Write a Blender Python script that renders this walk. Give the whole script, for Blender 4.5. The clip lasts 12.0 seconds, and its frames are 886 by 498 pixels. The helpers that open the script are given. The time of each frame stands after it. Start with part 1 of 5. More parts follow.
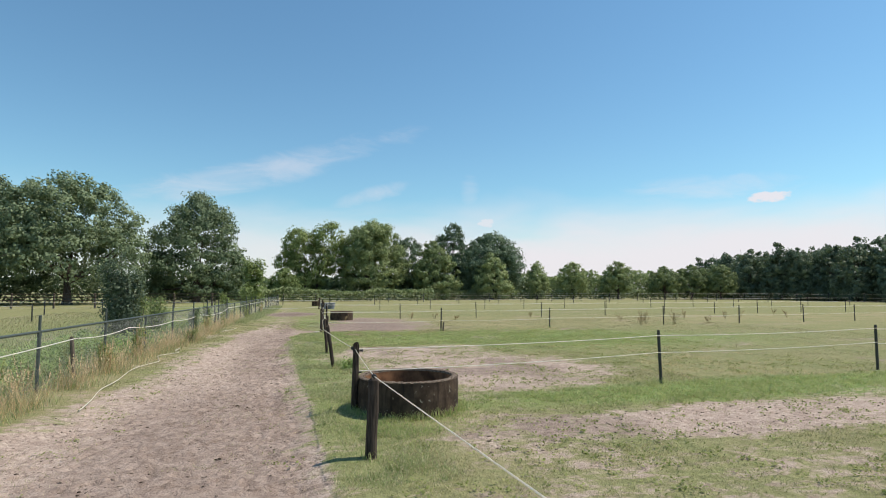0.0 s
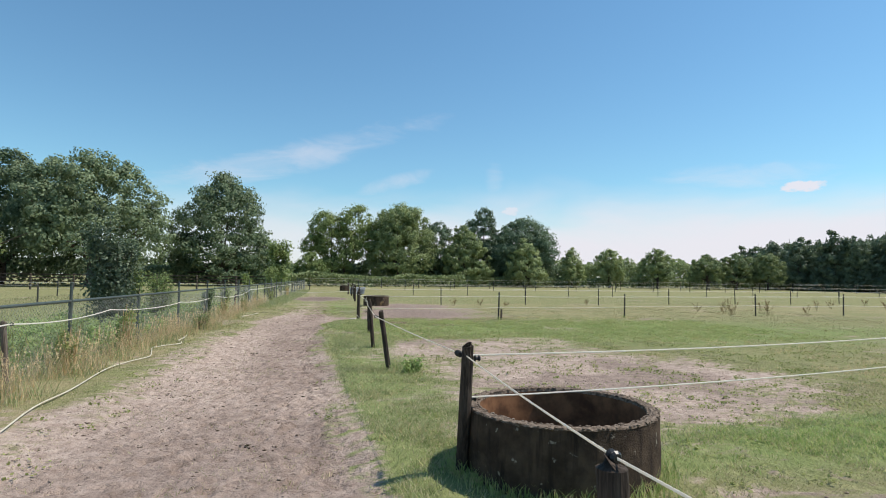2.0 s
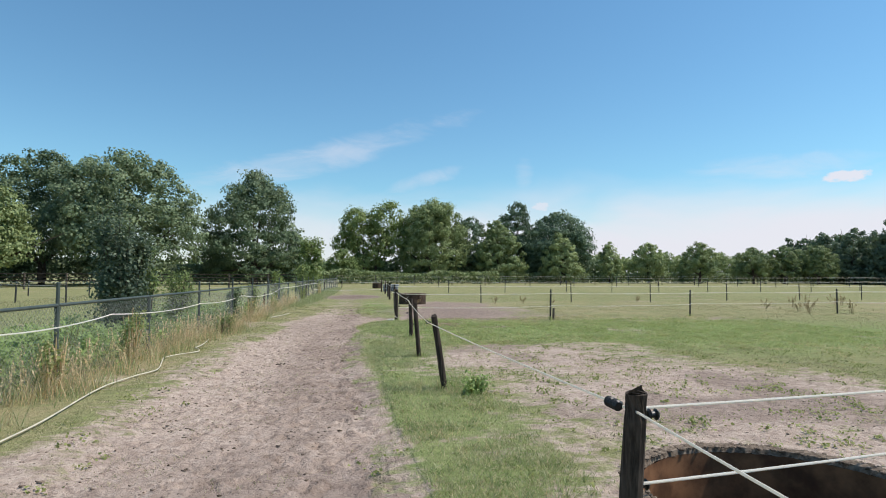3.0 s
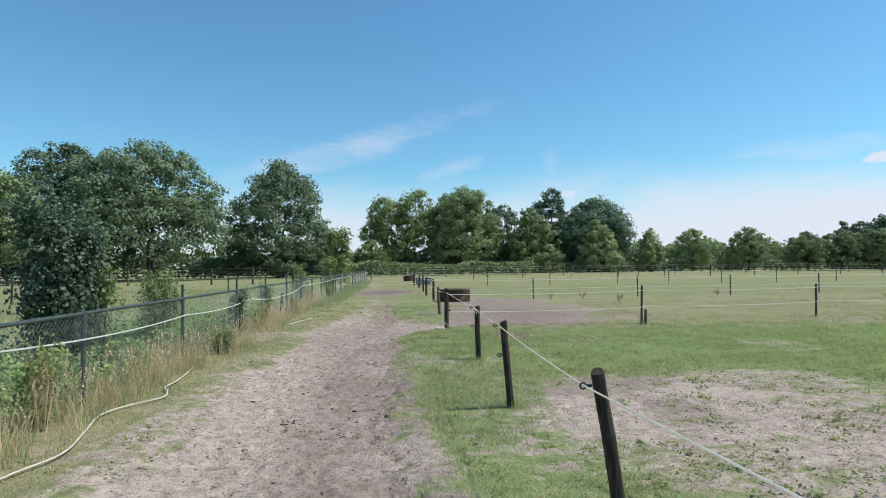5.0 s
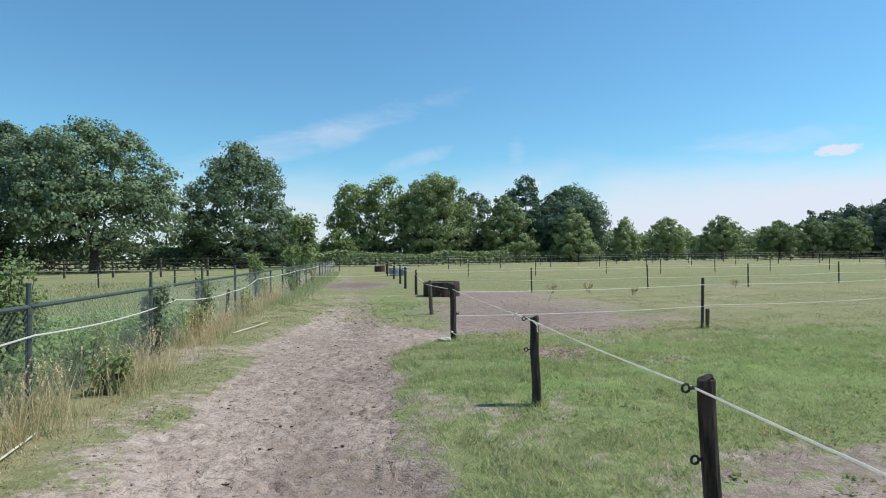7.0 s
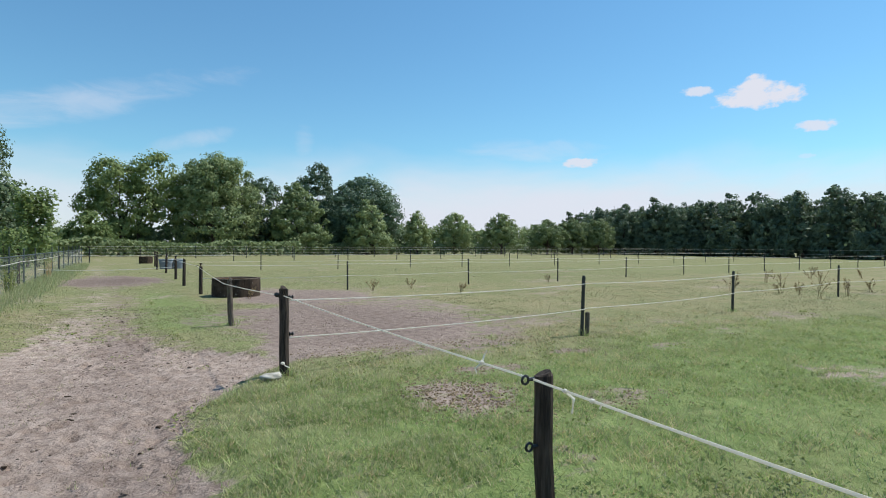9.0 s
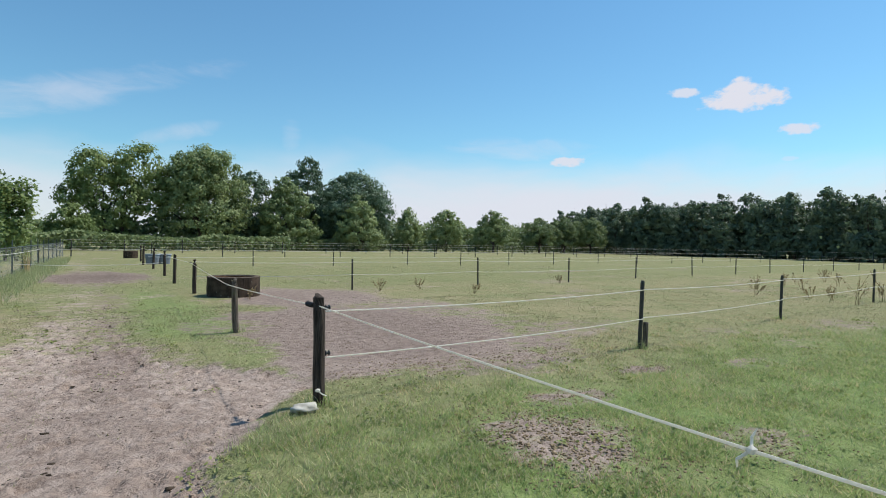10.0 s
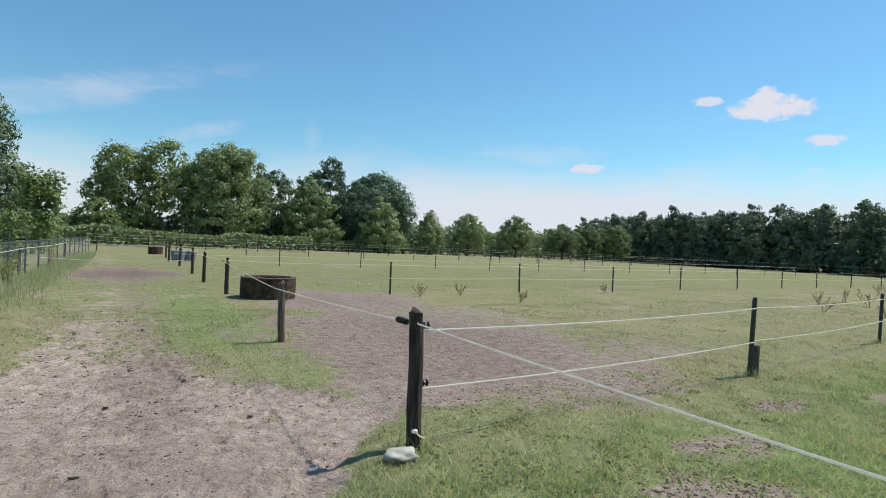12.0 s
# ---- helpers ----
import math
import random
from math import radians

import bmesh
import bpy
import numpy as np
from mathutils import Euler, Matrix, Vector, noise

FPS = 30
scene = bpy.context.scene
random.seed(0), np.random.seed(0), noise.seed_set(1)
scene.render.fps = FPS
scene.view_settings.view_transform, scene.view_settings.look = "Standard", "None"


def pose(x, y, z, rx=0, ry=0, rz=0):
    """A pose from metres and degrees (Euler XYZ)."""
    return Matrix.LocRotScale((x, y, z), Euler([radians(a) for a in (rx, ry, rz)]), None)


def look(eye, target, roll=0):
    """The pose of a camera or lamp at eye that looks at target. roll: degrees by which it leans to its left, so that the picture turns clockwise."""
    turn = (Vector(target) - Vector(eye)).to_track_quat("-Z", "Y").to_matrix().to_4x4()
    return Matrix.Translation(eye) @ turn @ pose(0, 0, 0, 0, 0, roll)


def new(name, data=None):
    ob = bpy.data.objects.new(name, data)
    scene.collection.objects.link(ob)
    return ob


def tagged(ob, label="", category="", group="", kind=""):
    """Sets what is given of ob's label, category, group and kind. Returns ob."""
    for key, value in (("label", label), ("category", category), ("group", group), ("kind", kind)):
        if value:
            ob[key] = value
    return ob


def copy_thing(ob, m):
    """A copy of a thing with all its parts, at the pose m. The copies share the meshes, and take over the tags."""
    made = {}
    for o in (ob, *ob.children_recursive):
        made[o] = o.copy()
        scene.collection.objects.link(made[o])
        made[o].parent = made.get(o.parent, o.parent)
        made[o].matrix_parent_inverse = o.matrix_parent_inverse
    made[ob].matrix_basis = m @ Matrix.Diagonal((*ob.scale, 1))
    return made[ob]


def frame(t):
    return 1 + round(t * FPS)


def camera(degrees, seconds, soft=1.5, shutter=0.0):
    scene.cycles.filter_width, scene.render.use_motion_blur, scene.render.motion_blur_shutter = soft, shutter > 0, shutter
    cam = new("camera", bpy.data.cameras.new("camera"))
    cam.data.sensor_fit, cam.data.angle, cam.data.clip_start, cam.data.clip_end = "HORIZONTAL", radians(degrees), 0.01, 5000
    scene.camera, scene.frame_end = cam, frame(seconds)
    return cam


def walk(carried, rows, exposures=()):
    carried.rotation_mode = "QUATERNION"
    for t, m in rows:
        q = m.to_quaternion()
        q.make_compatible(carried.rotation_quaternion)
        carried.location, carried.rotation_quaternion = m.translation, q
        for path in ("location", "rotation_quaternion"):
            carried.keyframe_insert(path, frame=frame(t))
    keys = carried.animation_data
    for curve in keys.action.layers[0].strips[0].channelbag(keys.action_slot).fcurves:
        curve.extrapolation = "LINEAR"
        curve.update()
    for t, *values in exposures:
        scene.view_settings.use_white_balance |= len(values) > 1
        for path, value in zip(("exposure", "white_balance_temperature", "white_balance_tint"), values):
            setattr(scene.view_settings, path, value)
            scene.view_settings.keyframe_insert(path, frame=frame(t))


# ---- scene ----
cam = camera(77.0, 12.0, soft=1.0)
PATH = [
    (0, (0.565, 0.221, 1.651), (1.068, 2.151, 1.8), -0.0),
    (0.5, (0.42, 1.185, 1.618), (0.855, 3.132, 1.76), 0.3),
    (1, (0.301, 2.167, 1.52), (0.727, 4.117, 1.649), 0.6),
    (1.5, (0.333, 3.156, 1.413), (0.756, 5.107, 1.53), 0.9),
    (2, (0.329, 4.092, 1.402), (0.75, 6.045, 1.507), 0.7),
    (2.5, (0.278, 5.055, 1.377), (0.673, 7.013, 1.474), 0.5),
    (3, (0.246, 5.899, 1.385), (0.561, 7.872, 1.477), 0.2),
    (3.5, (0.21, 6.919, 1.405), (0.449, 8.903, 1.491), -0.1),
    (5.5, (-0.085, 10.489, 1.496), (0.135, 12.477, 1.544), -0.6),
    (6, (-0.19, 11.412, 1.45), (0.035, 13.399, 1.491), -0.8),
    (6.5, (-0.208, 12.323, 1.429), (0.022, 14.31, 1.462), -0.9),
    (7, (-0.213, 13.147, 1.433), (0.125, 15.119, 1.453), -0.7),
    (7.5, (-0.189, 13.95, 1.425), (0.366, 15.871, 1.434), -0.4),
    (9.5, (-0.137, 16.968, 1.393), (0.951, 18.646, 1.378), 0.6),
    (10, (-0.182, 17.612, 1.408), (0.901, 19.294, 1.388), 1.0),
    (10.5, (-0.203, 18.196, 1.398), (0.879, 19.878, 1.376), 1.5),
    (11, (-0.226, 18.606, 1.41), (0.853, 20.29, 1.388), 1.8),
    (11.5, (-0.242, 18.809, 1.41), (0.833, 20.496, 1.397), 2.2),
    (12, (-0.298, 18.839, 1.382), (0.733, 20.553, 1.374), 2.5),
]
walk(cam, [(t, look(eye, aim, roll)) for t, eye, aim, roll in PATH],
     [(0.0, 0.24, 6900, 12), (1.5, 0.24, 6750, 12), (3.5, 0.22, 6450, 10), (5.5, 0.2, 6100, 7), (7.5, 0.2, 6100, 7), (10.0, 0.13, 6350, 9), (12.0, 0.13, 6350, 9)])

# ---- light ----
SUN_AZ, SUN_EL = 96.0, 57.0        # degrees from +y towards +x, and above the horizon
world = bpy.data.worlds.new("sky")
scene.world = world
world.use_nodes = True


class Nodes:
    """A short way to write node trees."""

    def __init__(self, tree):
        self.tree = tree
        tree.nodes.clear()

    def add(self, kind):
        return self.tree.nodes.new(kind)

    def put(self, socket, v):
        if v is None:
            return
        if isinstance(v, bpy.types.NodeSocket):
            self.tree.links.new(v, socket)
        else:
            socket.default_value = v

    def math(self, op, a, b=None, c=None, clamp=False):
        n = self.add("ShaderNodeMath")
        n.operation, n.use_clamp = op, clamp
        for i, v in enumerate((a, b, c)):
            self.put(n.inputs[i], v)
        return n.outputs[0]

    def mix(self, f, a, b):
        n = self.add("ShaderNodeMix")
        n.data_type = "RGBA"
        self.put(n.inputs[0], f)
        self.put(n.inputs[6], a)
        self.put(n.inputs[7], b)
        return n.outputs[2]

    def ramp(self, v, lo, hi, to0=0.0, to1=1.0):
        n = self.add("ShaderNodeMapRange")
        n.interpolation_type = "SMOOTHSTEP"
        for i, w in enumerate((v, lo, hi, to0, to1)):
            self.put(n.inputs[i], w)
        return n.outputs[0]

    def noise(self, vec, scale, detail=4.0, rough=0.55, distort=0.0):
        n = self.add("ShaderNodeTexNoise")
        self.put(n.inputs["Vector"], vec)
        n.inputs["Scale"].default_value = scale
        n.inputs["Detail"].default_value = detail
        n.inputs["Roughness"].default_value = rough
        n.inputs["Distortion"].default_value = distort
        return n.outputs["Fac"]

    def attr(self, name):
        n = self.add("ShaderNodeAttribute")
        n.attribute_name = name
        return n.outputs["Fac"]

    def stretch(self, vec, sx, sy, sz):
        n = self.add("ShaderNodeMapping")
        self.put(n.inputs[0], vec)
        n.inputs["Scale"].default_value = (sx, sy, sz)
        return n.outputs[0]


def build_sky():
    n = Nodes(world.node_tree)
    sky = n.add("ShaderNodeTexSky")
    sky.sky_type, sky.sun_disc = "NISHITA", False
    sky.sun_elevation, sky.sun_rotation = radians(SUN_EL), radians(SUN_AZ)
    sky.air_density, sky.dust_density, sky.ozone_density = 1.2, 0.1, 4.5
    way = n.add("ShaderNodeTexCoord").outputs["Generated"]
    sep = n.add("ShaderNodeSeparateXYZ")
    n.put(sep.inputs[0], way)
    az = n.math("MULTIPLY", n.math("ARCTAN2", sep.outputs[0], sep.outputs[1]), 57.2958)
    el = n.math("MULTIPLY", n.math("ARCSINE", sep.outputs[2]), 57.2958)
    flat = n.add("ShaderNodeCombineXYZ")
    n.put(flat.inputs[0], az)
    n.put(flat.inputs[1], el)
    flat = flat.outputs[0]
    puffy = n.math("SUBTRACT", n.noise(n.stretch(flat, 1, 1.6, 1), 0.9, 5, 0.6), 0.5)
    wisp = n.noise(n.stretch(flat, 0.5, 1.7, 1), 0.28, 6, 0.62, 0.8)
    broad = n.noise(n.stretch(flat, 1, 2.6, 1), 0.05, 4, 0.55, 0.4)

    def blot(a, e, w, h, lean=0.0, rough=2.3, edge=0.55, field=None):
        """One cloud at azimuth a and elevation e, w wide and h high in degrees."""
        da, de = n.math("SUBTRACT", az, a), n.math("SUBTRACT", el, e)
        de = n.math("SUBTRACT", de, n.math("MULTIPLY", da, lean))
        r = n.math("ADD", n.math("POWER", n.math("DIVIDE", n.math("ABSOLUTE", da), w), 2.0),
                   n.math("POWER", n.math("DIVIDE", n.math("ABSOLUTE", de), h), 2.0))
        r = n.math("ADD", r, n.math("MULTIPLY", field or puffy, rough))
        return n.ramp(r, 1.0, edge * 0.4)

    total = None
    for a, e, w, h, s in ((60.9, 13.3, 4.0, 1.1, 1.0), (60.6, 14.1, 1.7, 1.2, 1.0), (55.9, 14.3, 1.7, 0.5, 0.85),
                          (65.2, 10.4, 1.7, 0.55, 0.85), (45.2, 8.3, 1.9, 0.6, 0.9), (19.1, 6.9, 1.1, 0.6, 0.75),
                          (15.4, 6.2, 0.8, 0.5, 0.5), (29.0, 5.9, 2.2, 0.5, 0.45), (64.5, 7.9, 0.9, 0.3, 0.4),
                          (-62, 12, 3.0, 0.9, 0.9), (120, 15, 3.2, 1.0, 0.9), (176, 11, 2.6, 0.8, 0.9)):
        m = n.math("MULTIPLY", blot(a, e, w, h), s)
        total = m if total is None else n.math("MAXIMUM", total, m)
    soft = n.math("SUBTRACT", wisp, 0.5)
    for a, e, w, h, lean, s in ((-5, 11.2, 16, 1.9, 0.29, 0.42), (7.2, 9.7, 4.5, 1.0, 0.3, 0.36), (17.4, 10.0, 1.2, 2.2, 0.0, 0.25),
                                (41, 9.6, 8.5, 1.4, -0.02, 0.36), (-38, 10.5, 7, 0.9, 0.1, 0.2)):
        m = n.math("MULTIPLY", blot(a, e, w, h, lean, 2.6, -1.6, soft), s)
        total = n.math("MAXIMUM", total, m)
    # pale bank low over the horizon
    bank = n.math("MULTIPLY", n.ramp(n.math("ADD", el, n.math("MULTIPLY", n.math("SUBTRACT", broad, 0.5), 8.0)), 9.6, 3.2),
                  n.ramp(az, -30, 26, 0.62, 1.0))
    total = n.math("MAXIMUM", total, n.math("MULTIPLY", bank, 0.95))
    air = n.add("ShaderNodeMix")
    air.data_type, air.blend_type = "RGBA", "MULTIPLY"
    air.inputs[0].default_value = 1.0
    n.put(air.inputs[6], sky.outputs[0])
    air.inputs[7].default_value = (0.75, 1.03, 1.05, 1)
    clouded = n.mix(total, air.outputs[2], (6.1, 6.1, 6.7, 1))
    out = n.add("ShaderNodeOutputWorld")
    back = n.add("ShaderNodeBackground")
    n.put(back.inputs[0], clouded)
    back.inputs[1].default_value = 0.113
    n.put(out.inputs[0], back.outputs[0])


build_sky()
sun = new("sun", bpy.data.lights.new("sun", "SUN"))
sun.data.energy, sun.data.angle, sun.data.color = 4.2, radians(1.3), (1.0, 0.95, 0.87)
sa, se = radians(SUN_AZ), radians(SUN_EL)
TO_SUN = Vector((math.sin(sa) * math.cos(se), math.cos(sa) * math.cos(se), math.sin(se)))
sun.matrix_world = look(TO_SUN * 60, (0, 0, 0))


# ---- materials ----
def material(name):
    m = bpy.data.materials.new(name)
    m.use_nodes = True
    return m, Nodes(m.node_tree)


def finish(n, color, rough=0.8, metal=0.0, bump=None, bump_size=0.01, bump_strength=0.5, spec=0.3, through_light=None):
    """Principled surface, with relief and, for leaves, light that passes through."""
    p = n.add("ShaderNodeBsdfPrincipled")
    n.put(p.inputs["Base Color"], color)
    n.put(p.inputs["Roughness"], rough)
    p.inputs["Metallic"].default_value = metal
    p.inputs["Specular IOR Level"].default_value = spec
    if bump is not None:
        b = n.add("ShaderNodeBump")
        b.inputs["Strength"].default_value = bump_strength
        b.inputs["Distance"].default_value = bump_size
        n.put(b.inputs["Height"], bump)
        n.put(p.inputs["Normal"], b.outputs[0])
    out = n.add("ShaderNodeOutputMaterial")
    if through_light:
        share, tint = through_light
        t = n.add("ShaderNodeBsdfTranslucent")
        n.put(t.inputs[0], tint)
        mix = n.add("ShaderNodeMixShader")
        mix.inputs[0].default_value = share
        n.put(mix.inputs[1], p.outputs[0])
        n.put(mix.inputs[2], t.outputs[0])
        n.put(out.inputs[0], mix.outputs[0])
    else:
        n.put(out.inputs[0], p.outputs[0])


def place(n):
    return n.add("ShaderNodeNewGeometry").outputs["Position"]


def local(n):
    return n.add("ShaderNodeTexCoord").outputs["Object"]


def chance(n):
    return n.add("ShaderNodeObjectInfo").outputs["Random"]


def leaf_material(name, dark, light, share=0.3):
    m, n = material(name)
    p = place(n)
    big = n.ramp(n.noise(p, 0.6, 3), 0.38, 0.64)
    small = n.ramp(n.noise(p, 5.0, 2), 0.3, 0.75)
    f = n.math("ADD", n.math("MULTIPLY", big, 0.55), n.math("MULTIPLY", small, 0.45))
    f = n.math("ADD", f, n.math("MULTIPLY", n.math("SUBTRACT", chance(n), 0.5), 0.35), clamp=True)
    c = n.mix(f, (*dark, 1), (*light, 1))
    finish(n, c, 0.58, spec=0.32, through_light=(share, n.mix(0.5, c, (0.14, 0.21, 0.07, 1))))
    return m


def blade_material(name, a, b, c, share=0.3):
    """Grass: two greens in patches, and straw blades among them."""
    m, n = material(name)
    p = place(n)
    col = n.mix(n.ramp(n.noise(p, 1.1, 5, 0.7), 0.36, 0.64), (*a, 1), (*b, 1))
    col = n.mix(n.math("MULTIPLY", n.ramp(n.noise(p, 6.0, 3), 0.50, 0.60), 0.7), col, (a[0] * 0.5, a[1] * 0.62, a[2] * 0.5, 1))
    col = n.mix(n.ramp(n.noise(p, 31.0, 1), 0.47, 0.62), col, (*c, 1))
    finish(n, col, 0.6, spec=0.2, through_light=(share, col))
    return m


def ground_material():
    m, n = material("ground_soil_and_turf")
    p = place(n)
    bare, dry, lush, mud = (n.attr(k) for k in ("bare", "dry", "lush", "mud"))
    fine = n.noise(p, 42.0, 5, 0.65)
    mid = n.noise(p, 7.0, 5, 0.62)
    wide = n.noise(p, 0.55, 4, 0.6)
    clump = n.noise(n.stretch(p, 1.0, 1.6, 1.0), 3.1, 7, 0.72, 0.6)
    # soil: pale dry sand, greyer and darker where it stays damp
    sand = n.mix(n.ramp(mid, 0.3, 0.7), (0.375, 0.287, 0.23, 1), (0.53, 0.423, 0.347, 1))
    sand = n.mix(n.ramp(clump, 0.58, 0.70), sand, (0.235, 0.176, 0.142, 1))
    # dark specks drawn out along x: shadows of the hoof relief, put into the colour
    sand = n.mix(n.ramp(n.noise(n.stretch(p, 1.0, 2.2, 1.0), 19.0, 4, 0.6), 0.60, 0.70), sand, (0.205, 0.15, 0.118, 1))
    turned = n.noise(n.stretch(p, 1.0, 1.5, 1.0), 8.5, 7, 0.66, 1.4)
    sand = n.mix(n.math("MULTIPLY", n.ramp(turned, 0.53, 0.61), 0.75), sand, (0.25, 0.185, 0.15, 1))
    damp = n.mix(n.ramp(mid, 0.3, 0.7), (0.14, 0.10, 0.08, 1), (0.235, 0.175, 0.145, 1))
    soil = n.mix(n.math("MULTIPLY", mud, n.ramp(wide, 0.2, 0.6, 0.7, 1.0)), sand, damp)
    # turf
    green = n.mix(n.ramp(mid, 0.3, 0.7), (0.15, 0.165, 0.066, 1), (0.27, 0.275, 0.125, 1))
    straw = n.mix(n.ramp(fine, 0.3, 0.7), (0.275, 0.232, 0.122, 1), (0.36, 0.305, 0.172, 1))
    rich = n.mix(n.ramp(mid, 0.3, 0.7), (0.135, 0.205, 0.056, 1), (0.215, 0.285, 0.09, 1))
    turf = n.mix(n.math("MULTIPLY", lush, n.ramp(wide, 0.25, 0.55)), green, rich)
    turf = n.mix(n.math("MULTIPLY", dry, n.ramp(n.math("ADD", n.math("MULTIPLY", clump, 0.5), n.math("MULTIPLY", wide, 0.5)), 0.36, 0.6)), turf, straw)
    b = n.ramp(n.math("ADD", bare, n.math("ADD", n.math("MULTIPLY", n.math("SUBTRACT", clump, 0.5), 1.5), n.math("MULTIPLY", n.math("SUBTRACT", wide, 0.5), 0.7))), 0.33, 0.62)
    finish(n, n.mix(b, turf, soil), 0.95, bump=n.math("ADD", n.math("MULTIPLY", fine, 0.4), n.math("ADD", n.math("MULTIPLY", clump, 0.35), n.math("MULTIPLY", n.noise(p, 13.0, 5, 0.65), 0.9))), bump_size=0.06, bump_strength=0.85, spec=0.12)
    return m


def wood_material(name, dark, light, moss=0.0):
    m, n = material(name)
    p = local(n)
    grain = n.noise(n.stretch(p, 1, 1, 0.07), 46, 5, 0.65)
    blotch = n.noise(p, 4.5, 4)
    c = n.mix(n.ramp(grain, 0.34, 0.68), (*dark, 1), (*light, 1))
    c = n.mix(n.math("MULTIPLY", n.ramp(blotch, 0.5, 0.72), 0.6), c, (dark[0] * 1.8, dark[1] * 1.75, dark[2] * 1.6, 1))
    if moss:
        c = n.mix(n.math("MULTIPLY", n.ramp(n.noise(p, 9, 4), 0.55, 0.7), moss), c, (0.12, 0.13, 0.07, 1))
    finish(n, c, 0.85, bump=grain, bump_size=0.006, bump_strength=0.8, spec=0.2)
    return m


def plain_material(name, a, b, scale=12.0, rough=0.6, metal=0.0, spec=0.4, bump_size=0.002):
    m, n = material(name)
    f = n.noise(local(n), scale, 5, 0.6)
    finish(n, n.mix(n.ramp(f, 0.3, 0.7), (*a, 1), (*b, 1)), rough, metal, f, bump_size, 0.4, spec)
    return m


def concrete_material():
    m, n = material("weathered_concrete")
    p = local(n)
    fine, mid = n.noise(p, 60, 5, 0.7), n.noise(p, 6, 5, 0.62)
    runs = n.noise(n.stretch(p, 1, 1, 0.12), 9, 5, 0.6)
    c = n.mix(n.ramp(mid, 0.32, 0.68), (0.042, 0.029, 0.02, 1), (0.094, 0.066, 0.046, 1))
    c = n.mix(n.math("MULTIPLY", n.ramp(runs, 0.50, 0.64), 0.85), c, (0.024, 0.018, 0.014, 1))
    c = n.mix(n.math("MULTIPLY", n.ramp(n.noise(p, 14, 3), 0.66, 0.72), 0.8), c, (0.33, 0.30, 0.24, 1))
    finish(n, c, 0.92, bump=n.math("ADD", fine, mid), bump_size=0.012, bump_strength=0.8, spec=0.15)
    return m


GROUND = ground_material()
TURF = blade_material("short_grass", (0.26, 0.272, 0.115), (0.36, 0.345, 0.17), (0.55, 0.48, 0.31))
LUSH = blade_material("lush_grass", (0.32, 0.42, 0.135), (0.45, 0.52, 0.205), (0.56, 0.52, 0.27), 0.48)
TALL = blade_material("tall_green_grass", (0.30, 0.365, 0.14), (0.41, 0.455, 0.21), (0.55, 0.50, 0.31), 0.46)
STRAW = blade_material("dry_grass", (0.74, 0.57, 0.34), (0.84, 0.69, 0.44), (0.60, 0.43, 0.25), 0.5)
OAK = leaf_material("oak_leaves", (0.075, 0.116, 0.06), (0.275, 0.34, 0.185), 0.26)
OAK_PALE = leaf_material("linden_leaves", (0.15, 0.205, 0.08), (0.40, 0.455, 0.20), 0.34)
OAK_DEEP = leaf_material("deep_green_oak_leaves", (0.07, 0.115, 0.07), (0.215, 0.295, 0.18), 0.28)
ALDER = leaf_material("alder_leaves", (0.08, 0.115, 0.075), (0.23, 0.29, 0.175), 0.32)
HEDGE = leaf_material("hedge_leaves", (0.175, 0.225, 0.10), (0.32, 0.37, 0.165), 0.42)
SHRUB = leaf_material("shrub_leaves", (0.16, 0.22, 0.075), (0.31, 0.37, 0.13), 0.4)
WEED = leaf_material("weed_leaves", (0.25, 0.28, 0.085), (0.42, 0.43, 0.16), 0.45)
DOCK = leaf_material("dried_dock_leaves", (0.30, 0.19, 0.10), (0.44, 0.33, 0.18), 0.3)
NETTLE = leaf_material("nettle_leaves", (0.24, 0.34, 0.115), (0.43, 0.53, 0.19), 0.46)
MAIZE = leaf_material("maize_leaves", (0.10, 0.15, 0.035), (0.16, 0.215, 0.06), 0.3)
BARK = wood_material("bark", (0.055, 0.045, 0.036), (0.13, 0.105, 0.085))
POST = wood_material("dark_creosoted_wood", (0.024, 0.018, 0.014), (0.092, 0.070, 0.055))
POST_GREY = wood_material("weathered_grey_wood", (0.075, 0.058, 0.045), (0.19, 0.155, 0.122), 0.4)
FIELD_POST = plain_material("black_recycled_plastic", (0.026, 0.027, 0.023), (0.055, 0.054, 0.045), 20, 0.6)
GREEN_STEEL = plain_material("green_coated_steel", (0.045, 0.06, 0.052), (0.075, 0.092, 0.08), 9, 0.5, 0.0)
WIRE = plain_material("grey_green_wire", (0.085, 0.105, 0.098), (0.135, 0.155, 0.145), 30, 0.5, 0.0)


def tape_material():
    m, n = material("white_woven_tape")
    c = n.mix(n.ramp(n.noise(local(n), 90, 3), 0.3, 0.7), (0.84, 0.80, 0.72, 1), (0.92, 0.89, 0.82, 1))
    finish(n, c, 0.6, spec=0.3, through_light=(0.5, (0.9, 0.86, 0.78, 1)))
    return m


